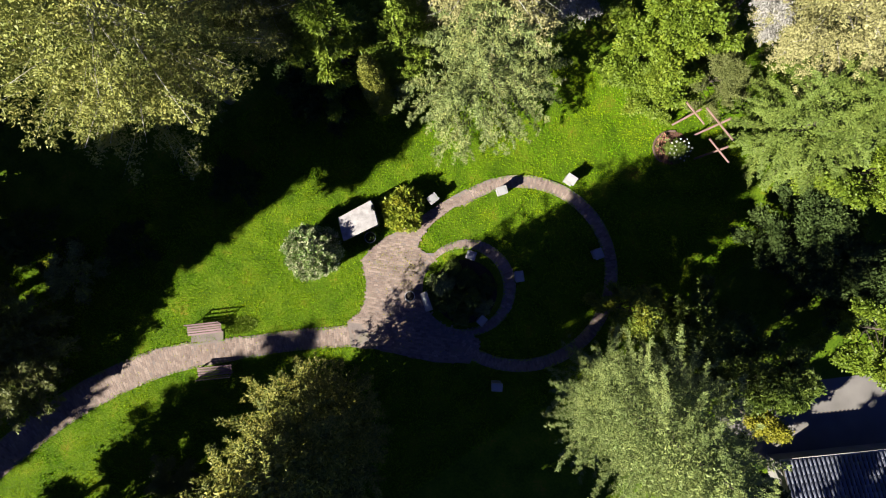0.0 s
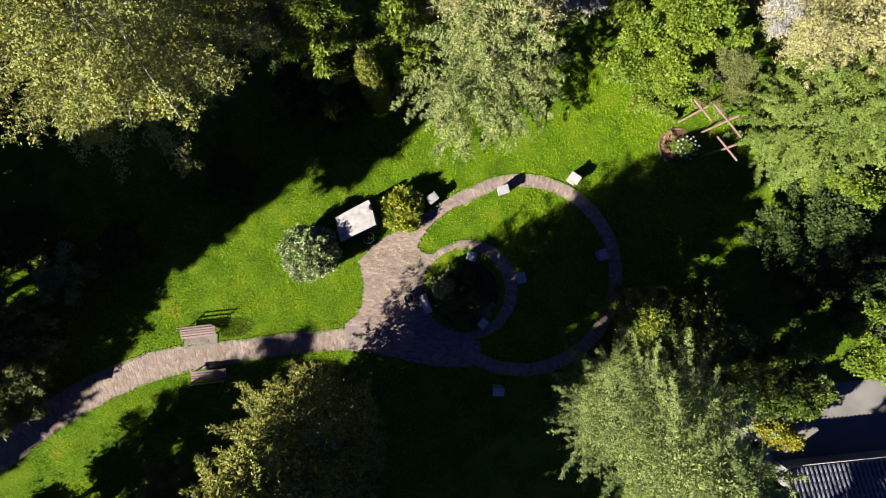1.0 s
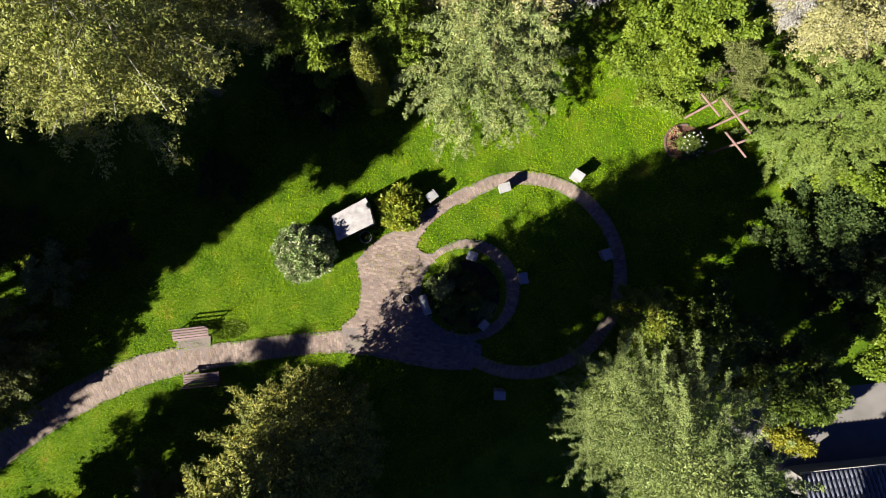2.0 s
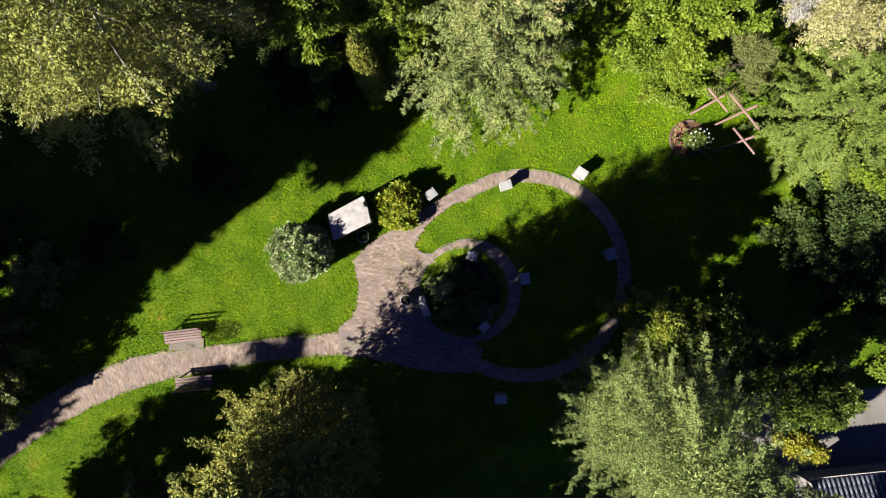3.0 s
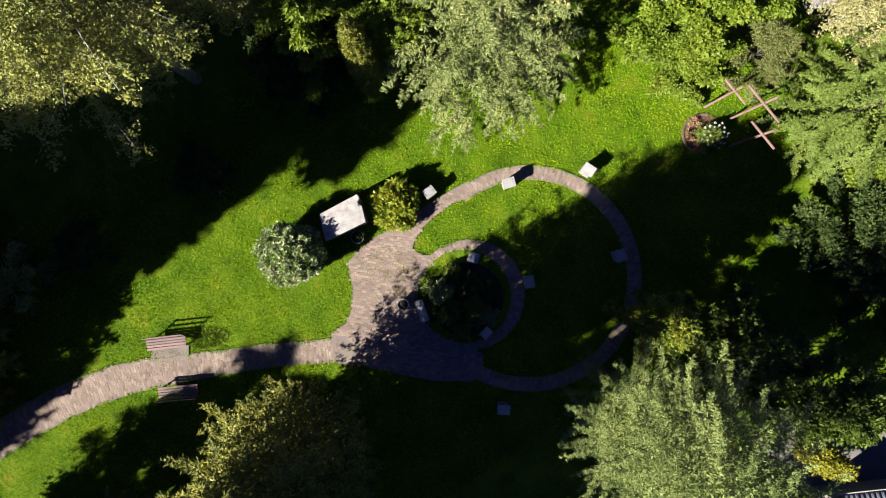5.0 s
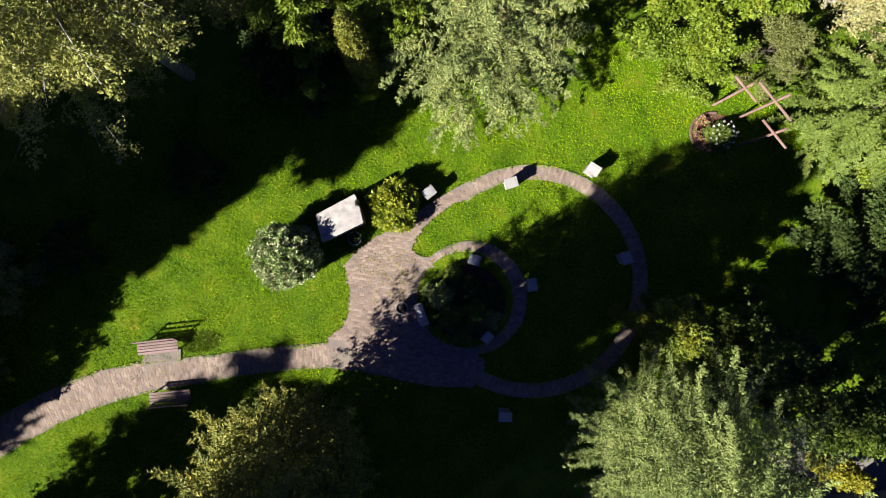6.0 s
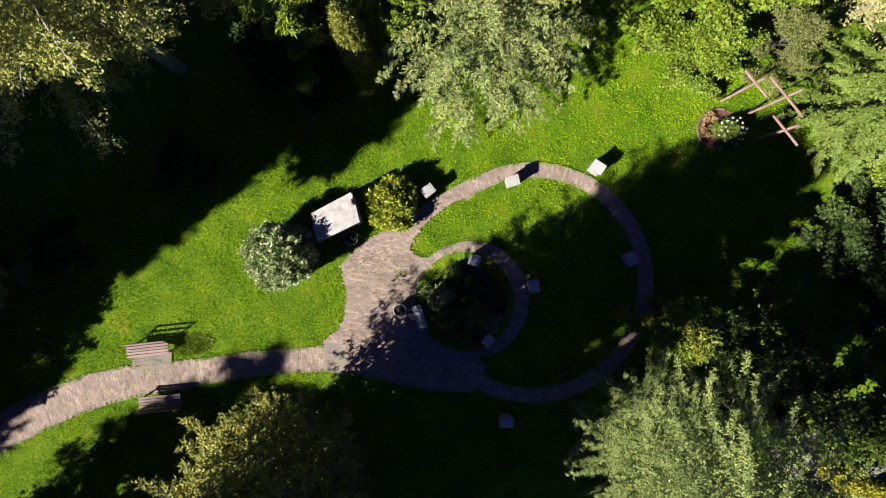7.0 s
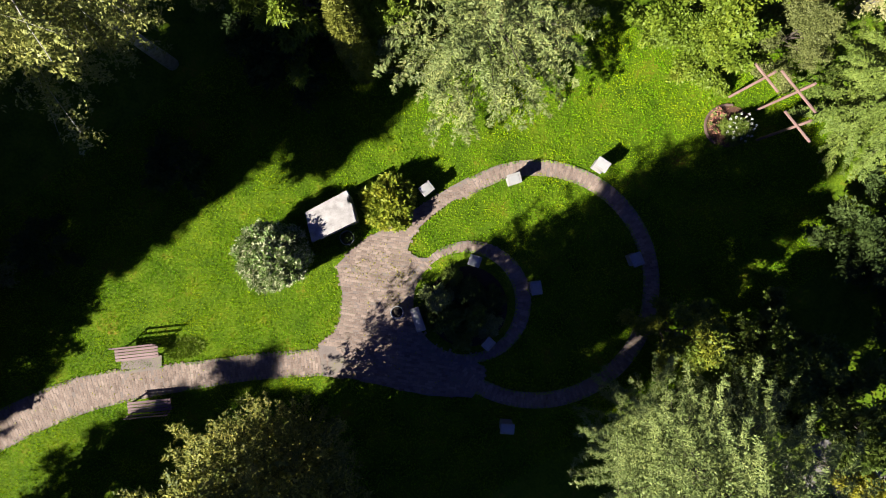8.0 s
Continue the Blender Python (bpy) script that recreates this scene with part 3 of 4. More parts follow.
build_marker((-0.80, -2.52, 0), -71, 0.92, 0.36, 0.70, "long narrow concrete marker beside the round bed")
build_marker((2.58, -6.60, 0), -3, 0.53, 0.42, 0.78, "concrete marker alone in deep tree shade")
build_marker((-0.48, 2.41, 0), 38, 0.50, 0.40, 0.78, "pale concrete marker on the lawn beside a bush")


def build_cross(place, turn, tall, bar, at, label):
    root = tagged(empty("wooden_cross", place, turn), label, "cross", "three wooden crosses")
    part("post", box(0.09, 0.09, tall, 0.008), M_CROSS, root)
    part("crossbar", box(bar, 0.06, 0.09, 0.008), M_CROSS, root, "", Matrix.Translation((0, -0.10, at)))
    return root


build_cross((11.24, 6.09, 0), -51, 3.2, 1.3, 2.74, "tall pinkish wooden cross at the edge of the lawn")
build_cross((12.30, 5.58, 0), -51, 3.65, 1.88, 2.82, "tallest pinkish wooden cross, in the middle")
build_cross((12.31, 4.42, 0), -51, 3.4, 1.36, 2.72, "pinkish wooden cross standing half in shade")


def rough_block(outline, tall, seed, rough):
    """A rough stone: an outline raised to a height, cut fine and roughened, with worn edges."""
    bm = bmesh.new()
    a = [bm.verts.new((x, y, 0)) for x, y in outline]
    f = bm.faces.new(a)
    top = bmesh.ops.extrude_face_region(bm, geom=[f])
    bmesh.ops.translate(bm, vec=(0, 0, tall), verts=[v for v in top["geom"] if isinstance(v, bmesh.types.BMVert)])
    bmesh.ops.recalc_face_normals(bm, faces=bm.faces[:])
    bmesh.ops.bevel(bm, geom=bm.edges[:], offset=0.03, segments=2, affect="EDGES")
    bmesh.ops.subdivide_edges(bm, edges=[e for e in bm.edges if e.calc_length() > 0.3], cuts=7, use_grid_fill=True)
    for v in bm.verts:
        v.co += Vector(noise.noise_vector(v.co * 2.2 + Vector((seed, 0, 0)))) * rough + Vector(noise.noise_vector(v.co * 9 + Vector((seed, 5, 0)))) * rough * 0.35
    return bm


def build_monument():
    root = tagged(empty("stone_monument", (-3.97, 1.32, 0)), "big pale stone block with a flat weathered top", "monument")
    outline = [(-0.67, -0.96), (0.96, -0.16), (0.65, 0.99), (-0.94, 0.13)]
    part("block", rough_block([(x * 0.9, y * 0.86) for x, y in outline], 1.26, 3.0, 0.03), M_STONE, root)
    top = [(-0.67, -0.96), (0.96, -0.16), (0.80, 0.50), (0.66, 0.50), (0.63, 0.66), (0.70, 0.80), (0.60, 0.965), (-0.94, 0.13)]
    part("top_slab", rough_block(top, 0.16, 9.0, 0.022), M_STONE, root, "pale stone slab", Matrix.Translation((0, 0, 1.25)))


build_monument()


def lathe(profile, n=20):
    bm = bmesh.new()
    rings = [[bm.verts.new((r * math.cos(2 * math.pi * i / n), r * math.sin(2 * math.pi * i / n), z)) for i in range(n)] for r, z in profile]
    for a, b in zip(rings, rings[1:]):
        for i in range(n):
            bm.faces.new((a[i], a[(i + 1) % n], b[(i + 1) % n], b[i]))
    bm.faces.new(list(reversed(rings[0])))
    for fc in bm.faces:
        fc.smooth = True
    return bm


def build_tub(place, r, tall, label, mat, plants=False):
    root = tagged(empty("garden_tub", place), label, "tub")
    part("tub", lathe([(r * 0.7, 0), (r * 0.82, tall * 0.5), (r, tall), (r * 1.06, tall + 0.02), (r * 0.98, tall + 0.03), (r * 0.88, tall * 0.8), (0.001, tall * 0.78)]), mat, root)
    part("soil", lathe([(r * 0.86, 0), (r * 0.86, 0.02), (0.001, 0.03)]), M_SOIL, root, "dark soil", Matrix.Translation((0, 0, tall * 0.8)))
    if plants:
        rng = np.random.default_rng(3)
        c = rng.normal(size=(260, 3)) * [r * 0.4, r * 0.4, 0.08] + [0, 0, tall + 0.05]
        tagged(hung("plants", leaves_mesh("plants", leaf_faces(rng, c, unit(rng.normal(size=(260, 3)) + [0, 0, 0.6]), 0.10, 0.5), L_DARK), root, "low green plants"), kind="stuff")


build_tub((-1.60, -2.28, 0), 0.24, 0.42, "round gray metal tub on the brick paving", M_METAL)
build_tub((-3.52, 0.56, 0), 0.27, 0.40, "round gray metal tub with low plants before the monument", M_PLATE, True)

# ---- trees ----
WEEP = dict(count=300, length=2.0, width=0.38, pitch=(-5, 45), curve=-0.38, sprigs=32, leaves=11, leaf=0.075, aspect=0.7, full=0.5, flat=0.55, fan=58, lump=0.22, lobes=6, depth=0.2, core=9000, core_leaf=0.13, core_reach=0.62, shape=0.35)
frond_tree("birch_tree", (-10.4, 7.3, 0), 20, L_BIRCH, M_BIRCHBARK, "tall birch with drooping olive foliage and pale branches", "tree", "birches", seed=11, profile=((5.5, 0.8), (7, 3.0), (9, 4.4), (11, 4.8), (14, 3.9), (16.5, 2.2), (18, 0.2)),
           **{**WEEP, "count": 430, "length": 2.3, "limbs": 100, "wood": 0.42, "bare": 0.8, "core": 16000})
frond_tree("birch_tree", (-7.3, 9.3, 0), 75, L_BIRCH, M_BIRCHBARK, "drooping olive green birch, half in shade", "tree", "birches", seed=12, profile=((3, 0.6), (5, 1.8), (8, 2.3), (10.5, 1.5), (12, 0.2)), **{**WEEP, "count": 200})
frond_tree("birch_tree", (1.8, 10.5, 0), 140, L_BIRCH_PALE, M_BIRCHBARK, "dense birch with pale yellowish olive foliage", "tree", "birches", seed=13, profile=((2.5, 0.8), (4, 2.4), (6.5, 3.1), (9, 3.3), (11.5, 2.2), (13, 0.2)), **{**WEEP, "pitch": (-20, 40), "curve": -0.6})
frond_tree("birch_tree", (16.3, 9.5, 0), 200, L_BIRCH_PALE, M_BIRCHBARK, "dense birch with pale yellowish olive foliage", "tree", "birches", seed=14, profile=((2, 0.8), (3.5, 2.4), (5, 3.3), (8, 3.7), (10.5, 2.2), (12, 0.2)), **{**WEEP, "pitch": (-20, 40), "curve": -0.6})
SILVER = dict(limbs=30, twigs=28, leaves=50, leaf=0.10, aspect=0.5, twig_droop=0.5, base=0.3)
tree("silver_tree", (13.0, 10.9, 0), 30, L_GRAY, M_BARK, "tree with silvery gray foliage above the bushes", "tree", seed=15, h=10.5, r=2.4, **SILVER)
tree("silver_tree", (4.6, 11.1, 0), 60, L_GRAY, M_BARK, "tree with silvery gray foliage behind the birch", "tree", seed=16, h=10.5, r=2.2, **SILVER)
frond_tree("rowan_tree", (1.6, 8.4, 0), 10, L_ROWAN, M_BARK, "feathery gray-green tree with boughs hanging over the lawn", "tree", seed=17, profile=((0.5, 3.6), (1.5, 4.6), (3.5, 4.7), (5, 4.2), (6.8, 3.0), (8.4, 1.8), (9.8, 0.2)),
           count=270, length=2.0, width=0.36, pitch=(-12, 25), curve=-0.10, sprigs=34, leaves=13, leaf=0.10, aspect=0.38, full=0.08, flat=0.6, lump=0.2, lobes=7, depth=0.32, core=8000, core_leaf=0.10, core_reach=0.4, limbs=60, wood=0.6, fan=55)
tree("chestnut_tree", (-4.3, 8.1, 0), 50, L_MAPLE, M_BARK, "green broadleaved tree with large drooping leaves", "tree", seed=18, h=10.0, r=2.2, limbs=36, twigs=26, leaves=50, leaf=0.15, aspect=0.42, lift=(60, 10), droop=0.1, twig_len=0.22, flat=0.6)
THUJA = dict(length=0.7, width=0.16, pitch=(55, 75), curve=0.0, sprigs=14, leaves=8, leaf=0.08, full=0.3, lump=0.08, depth=0.08, core=6000, core_leaf=0.12, core_reach=0.86, limbs=20, wood=0.4)
frond_tree("thuja_tree", (-1.75, 8.6, 0), 0, L_THUJA, M_BARK, "dense bright green columnar thuja", "conifer", "thujas", seed=19, profile=((0.2, 1.2), (2, 1.6), (5.5, 1.5), (7.4, 0.8), (8.4, 0.1)), count=700, **THUJA)
frond_tree("thuja_tree", (-2.85, 6.9, 0), 80, L_OLIVE, M_BARK, "slim yellowish columnar thuja", "conifer", "thujas", seed=20, profile=((0.2, 0.45), (2, 0.6), (5.5, 0.5), (7, 0.3), (7.6, 0.05)), count=320, **THUJA)
MAPLE = dict(limbs=40, twigs=30, leaves=56, leaf=0.12, aspect=0.8, lift=(65, 15), droop=0.08, twig_len=0.26, twig_spread=0.9, twig_droop=0.15, scatter=0.10, flat=0.6, base=0.12)
DARKMAPLE = {**MAPLE, "twigs": 24, "leaves": 46, "leaf": 0.12}
tree("maple_tree", (10.1, 9.3, 0), 40, L_MAPLE, M_BARK, "broad maple with bright green leaves at the lawn's end", "tree", seed=21, h=5.2, r=3.0, **MAPLE)
tree("shrub", (9.6, 7.9, 0), 0, L_MAPLE, M_BARK, "dense bright green shrub at the head of the lawn", "shrub", seed=122, h=2.7, r=1.9, limbs=40, twigs=26, leaves=50, leaf=0.09, aspect=0.7, lift=(75, 12), base=0.05, twig_len=0.3, scatter=0.08, flat=0.6, core=5000, core_leaf=0.13)
tree("shrub", (12.4, 7.75, 0), 0, L_GRAYGREEN, M_BARK, "fine-leaved gray-green shrub behind the crosses", "shrub", seed=22, h=3.9, r=1.95, limbs=36, twigs=28, leaves=50, leaf=0.07, aspect=0.5, lift=(75, 25), base=0.06, scatter=0.07)
frond_tree("cypress_tree", (15.9, 5.4, 0), 0, L_CYPRESS, M_BARK, "spreading cypress with flat layered green sprays", "conifer", seed=23, profile=((0.3, 2.7), (1.3, 3.3), (3, 3.3), (4.3, 3.1), (6, 2.5), (8, 1.4), (9.4, 0.1)),
           count=250, length=1.45, width=0.28, pitch=(-18, 5), curve=-0.08, sprigs=38, leaves=10, leaf=0.085, aspect=0.5, full=0.02, flat=0.85, lump=0.05, lobes=7, depth=0.28, core=9000, core_leaf=0.10, core_reach=0.4, limbs=30, wood=0.3, fan=42)
tree("maple_tree", (18.4, 3.4, 0), 10, L_MAPLE, M_BARK, "maple with bright green leaves beside the cypress", "tree", seed=24, h=5.2, r=2.9, **MAPLE)
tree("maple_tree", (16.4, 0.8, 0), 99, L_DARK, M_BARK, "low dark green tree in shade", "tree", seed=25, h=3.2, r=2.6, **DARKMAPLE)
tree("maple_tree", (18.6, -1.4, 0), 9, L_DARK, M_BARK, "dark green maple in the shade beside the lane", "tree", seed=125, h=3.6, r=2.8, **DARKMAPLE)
frond_tree("larch_tree", (8.0, -6.8, 0), 0, L_PLUME, M_BARK, "big tree with long feathery ascending green plumes", "conifer", seed=26, profile=((0.6, 3.0), (2.5, 3.9), (5, 4.1), (8, 3.6), (10.5, 2.8), (12.5, 1.7), (13.8, 0.2)),
           count=270, length=3.0, width=0.24, pitch=(-8, 28), curve=0.03, sprigs=60, leaves=12, leaf=0.065, aspect=0.4, full=0.10, flat=0.7, lump=0.08, lobes=9, depth=0.22, core=34000, core_leaf=0.095, core_reach=0.52, limbs=60, wood=0.4, fan=46, shape=0.55)
tree("maple_tree", (13.4, -5.4, 0), 70, L_CHEST, M_BARK, "green maple between the plumed tree and the lane", "tree", seed=128, h=6.6, r=2.3, **DARKMAPLE)
tree("maple_tree", (11.5, -3.9, 0), 0, L_CHEST, M_BARK, "dark green maple under the plumed tree", "tree", seed=27, h=4.4, r=2.5, **DARKMAPLE)
tree("maple_tree", (8.1, -2.7, 0), 0, L_TURNING, M_BARK, "small maple with leaves yellowing on one side", "tree", seed=28, h=6.3, r=1.3, **{**MAPLE, "limbs": 26, "twigs": 20, "leaves": 40, "leaf": 0.09})
tree("maple_tree", (13.6, -7.4, 0), 0, L_YELLOW, M_BARK, "small maple with yellowing leaves near the house", "tree", seed=29, h=5.8, r=0.5, **{**MAPLE, "base": 0.55, "limbs": 24, "twigs": 18, "leaves": 40, "leaf": 0.09})
tree("maple_tree", (19.0, -3.5, 0), 0, L_MAPLE, M_BARK, "yellow-green maple beside the lane", "tree", seed=30, h=6.6, r=2.5, **DARKMAPLE)
frond_tree("spruce_tree", (-5.15, -7.55, 0), 0, L_SPRAY, M_BARK, "tall broad conifer with pale yellowish sprays on its sunny side", "conifer", seed=31, profile=((0.3, 1.2), (1.2, 1.8), (2.2, 2.4), (3.5, 3.05), (5, 3.4), (7.5, 3.2), (10, 2.6), (13.6, 2.1), (14.5, 1.1), (16, 0.7), (17.2, 0.1)),
           count=400, length=1.6, width=0.27, pitch=(-2, 32), curve=0.03, sprigs=26, leaves=10, leaf=0.09, aspect=0.5, full=0.28, flat=0.65, lump=0.10, lobes=8, depth=0.18, core=32000, core_leaf=0.16, core_reach=0.72, limbs=50, wood=0.4, shape=0.5)
tree("shrub", (-12.9, -10.9, 0), 0, L_GRAYGREEN, M_BARK, "round gray-green shrub on the lawn", "shrub", seed=34, h=1.8, r=1.3, limbs=28, twigs=22, leaves=44, leaf=0.07, aspect=0.5, lift=(75, 20), base=0.05, scatter=0.07)
tree("maple_tree", (12.9, -10.2, 0), 20, L_DARK, M_BARK, "dark maple at the corner of the house", "tree", seed=36, h=6.4, r=1.7, **DARKMAPLE)
# trees added beyond the view, placed so that their shade falls over the garden
FAR = dict(limbs=34, twigs=18, leaves=19, leaf=0.40, aspect=0.8, lift=(60, 10), droop=0.1, twig_len=0.3, scatter=0.22, base=0.12)
first_far = tree("oak_tree", (-13.3, -17.7, 0), 0, L_DARK, M_BARK, "tall dark broadleaved tree added beyond the view", "tree", "trees round the garden", seed=40, h=16.0, r=4.2, **FAR)
for fx, fy, ft in ((-18.05, -19.45, 90), (-31.2, -5.5, 260), (-25.3, 1.5, 100), (-7.2, -19.5, 200), (-12.0, -18.5, 15), (10.5, -18.9, 60), (-23.6, -0.3, 20), (-22.5, 2.2, 200), (-24.0, 7.5, 33), (-20.5, 13.0, 130), (-17, 15, 300), (-4, 16, 12), (8, 18, 77), (20, 11, 150), (24, 2, 250)):
    copy_thing(first_far, pose(fx, fy, 0, 0, 0, ft))
for fx, fy, ft in ((-7.5, -17.5, 170), (-8.9, -17.0, 310)):
    copy_thing(first_far, pose(fx, fy, 0, 0, 0, ft) @ Matrix.Diagonal((0.92, 0.92, 0.78, 1)))
copy_thing(first_far, pose(-6.4, -13.6, 0, 0, 0, 40) @ Matrix.Diagonal((0.52, 0.52, 0.84, 1)))
FAR["base"] = 0.3
first_tall = tree("oak_tree", (-26.9, -3.4, 0), 0, L_DARK, M_BARK, "very tall dark broadleaved tree added beyond the view for shade", "tree", "trees round the garden", seed=41, h=20.5, r=4.2, **{**FAR, "leaves": 8})
copy_thing(first_tall, pose(-28.0, 1.5, 0, 0, 0, 70))



tree("oak_tree", (-20.2, -15.7, 0), 50, L_CHEST, M_BARK, "broadleaved tree added south of the view for shade", "tree", "trees round the garden", seed=47, h=12.3, r=3.7, **{**FAR, "leaf": 0.2, "leaves": 60, "base": 0.12})
tree("oak_tree", (-11.85, -14.55, 0), 140, L_DARK, M_BARK, "very tall slender dark tree added beyond the view for shade", "tree", "trees round the garden", seed=42, h=23.0, r=3.5, round_top=0.4, **{**FAR, "leaf": 0.31, "leaves": 70, "base": 0.15, "core": 5000, "core_leaf": 0.45})
tree("oak_tree", (-20.7, -5.1, 0), 10, L_DARK, M_BARK, "slim dark tree with a high crown, added for shade", "tree", "trees round the garden", seed=49, h=20.0, r=2.4, round_top=0.4, **{**FAR, "base": 0.6})
frond_tree("oak_tree", (-20.0, -4.9, 0), 200, L_GRAYGREEN, M_BARK, "broadleaved tree with hanging gray-green boughs beside the path", "tree", seed=54, profile=((0.4, 2.2), (1.5, 3.2), (2.7, 3.2), (4.2, 2.3), (5.4, 1.1), (6.2, 0.1)),
           count=190, length=1.6, width=0.4, pitch=(-15, 50), curve=-0.25, sprigs=26, leaves=10, leaf=0.13, aspect=0.6, full=0.4, flat=0.6, lump=0.2, depth=0.2, core=6000, core_leaf=0.2, core_reach=0.65)
tree("shade_poplar", (-24.7, -17.0, 0), 50, L_CHEST, M_BARK, "slender thin-leaved tree added south of the view for shade", "tree", "trees round the garden", seed=48, h=16.5, r=1.9, limbs=30, twigs=20, leaves=14, leaf=0.22, aspect=0.5, lift=(60, 10), twig_len=0.35, scatter=0.15, base=0.5, round_top=0.4)
COLUMN = dict(length=1.3, width=0.5, pitch=(35, 70), curve=0.0, sprigs=12, leaves=5, leaf=0.28, aspect=0.6, full=0.7, lump=0.3, depth=0.35, core=2000, core_leaf=0.4, limbs=30)
for k, (along, across, tall, r, low) in enumerate(((-34.5, 4.8, 14.0, 1.6, 0.1), (-37.5, 4.0, 13.0, 1.3, 0.1), (-30.0, 7.9, 22.0, 1.6, 0.55), (-26.0, 7.8, 21.0, 1.6, 0.35), (-27.5, 10.1, 22.5, 1.8, 0.55), (-20.0, -5.2, 24.3, 1.6, 0.4))):
    # poplars added out of view, sunward, to cast shade: along and across the light
    frond_tree("shade_poplar", (along * ux - across * uy, along * uy + across * ux, 0), 40 * k, L_CHEST, M_BARK, "tall columnar poplar added out of view for shade", "tree", "poplars beyond the path", seed=81 + k,
               profile=((tall * low, r * 0.5), (tall * low + 2, r * 0.9), (tall * (0.4 + low * 0.5), r), (tall * 0.8, r * 0.8), (tall, 0.1)), count=260, **COLUMN)
UNDER = dict(limbs=40, twigs=22, leaves=28, leaf=0.15, aspect=0.55, lift=(55, 5), droop=0.1, twig_len=0.26, scatter=0.1, base=0.06)
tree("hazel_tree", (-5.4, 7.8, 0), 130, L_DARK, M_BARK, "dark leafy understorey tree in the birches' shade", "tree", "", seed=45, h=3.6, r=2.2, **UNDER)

# ---- bushes ----
frond_tree("variegated_bush", (-6.1, -0.15, 0), 0, L_VARIEG, M_BARK, "round white-variegated bush beside the monument", "bush", seed=50, profile=((0.15, 0.9), (0.8, 1.25), (1.6, 1.35), (2.25, 1.0), (2.6, 0.2)),
           count=260, length=0.55, width=0.22, pitch=(10, 75), curve=0.0, sprigs=11, leaves=13, leaf=0.095, aspect=0.6, full=0.5, flat=0.6, lump=0.1, depth=0.1, core=2500, core_leaf=0.14, core_reach=0.7, limbs=24, wood=0.4)
frond_tree("yellow_bush", (-1.9, 1.9, 0), 0, L_RHODO, M_BARK, "yellow-green leafy bush between monument and path", "bush", seed=51, profile=((0.1, 0.75), (0.5, 1.05), (0.95, 1.0), (1.3, 0.55), (1.45, 0.1)),
           count=170, length=0.5, width=0.22, pitch=(5, 70), curve=0.0, sprigs=9, leaves=10, leaf=0.115, aspect=0.65, full=0.5, flat=0.6, lump=0.15, depth=0.14, core=1500, core_leaf=0.13, core_reach=0.65, limbs=20, wood=0.4)


def build_clump(place, wide, deep, tall, label):
    """A low patch of longer grass."""
    rng = np.random.default_rng(53)
    n = 1500
    a, q = rng.uniform(0, 6.283, n), np.sqrt(rng.uniform(0, 1, n))
    c = np.stack([wide * q * np.cos(a), deep * q * np.sin(a), np.full(n, 0.0)], 1)
    d = unit(np.stack([np.cos(a) * q + rng.normal(size=n) * 0.5, np.sin(a) * q + rng.normal(size=n) * 0.5, np.full(n, 0.9)], 1))
    v = leaf_faces(rng, c, d, tall, 0.16, 0.2)
    root = tagged(empty("grass_clump", place, 12), label, "plant")
    tagged(hung("foliage", leaves_mesh("foliage", v, L_THUJA), root), kind="stuff")


build_clump((-9.9, -3.75, 0), 0.8, 0.38, 0.14, "low clump of longer dark green grass beside the bench")
BEDPLANT = dict(twig_len=0.34, scatter=0.05, base=0.06, lift=(80, 12), flat=0.6)
for k, (sx, sy, sh, sr, sm, lf, sl) in enumerate(((-0.05, -1.75, 1.3, 0.62, L_ROWAN, 0.11, "gray-green leafy shrub in the round bed"), (0.35, -2.6, 1.0, 0.65, L_CHEST, 0.12, "dark leafy shrub in the round bed"), (1.1, -1.5, 0.8, 0.6, L_DARK, 0.10, "low dark plant in the round bed"),
                                                  (1.3, -2.4, 1.1, 0.7, L_CHEST, 0.12, "dark leafy shrub in the round bed"), (1.95, -1.8, 0.7, 0.6, L_DARK, 0.10, "low dark plant in the round bed"), (0.9, -3.2, 0.7, 0.55, L_CHEST, 0.09, "low leafy plant in the round bed"),
                                                  (1.9, -2.75, 0.6, 0.5, L_ROWAN, 0.09, "low gray-green plant in the round bed"), (0.5, -0.95, 0.5, 0.45, L_CHEST, 0.09, "low leafy plant in the round bed"), (-0.35, -2.4, 0.6, 0.45, L_CHEST, 0.09, "low leafy plant in the round bed"))):
    tree("bed_shrub", (sx, sy, 0.02), 40 * k, sm, M_BARK, sl, "bush", "plants of the round bed", seed=152 + k, h=sh, r=sr, limbs=26, twigs=14, leaves=16, leaf=lf, aspect=0.5, **BEDPLANT)
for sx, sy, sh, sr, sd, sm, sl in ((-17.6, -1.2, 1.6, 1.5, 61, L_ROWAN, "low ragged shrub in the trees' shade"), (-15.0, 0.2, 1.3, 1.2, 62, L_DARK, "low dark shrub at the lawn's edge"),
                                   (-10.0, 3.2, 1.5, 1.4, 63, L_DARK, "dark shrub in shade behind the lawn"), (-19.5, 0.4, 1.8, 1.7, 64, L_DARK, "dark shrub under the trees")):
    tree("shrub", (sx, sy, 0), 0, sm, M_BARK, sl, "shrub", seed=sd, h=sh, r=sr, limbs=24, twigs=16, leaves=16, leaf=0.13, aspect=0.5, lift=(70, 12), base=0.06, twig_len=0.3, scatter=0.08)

build_grass()


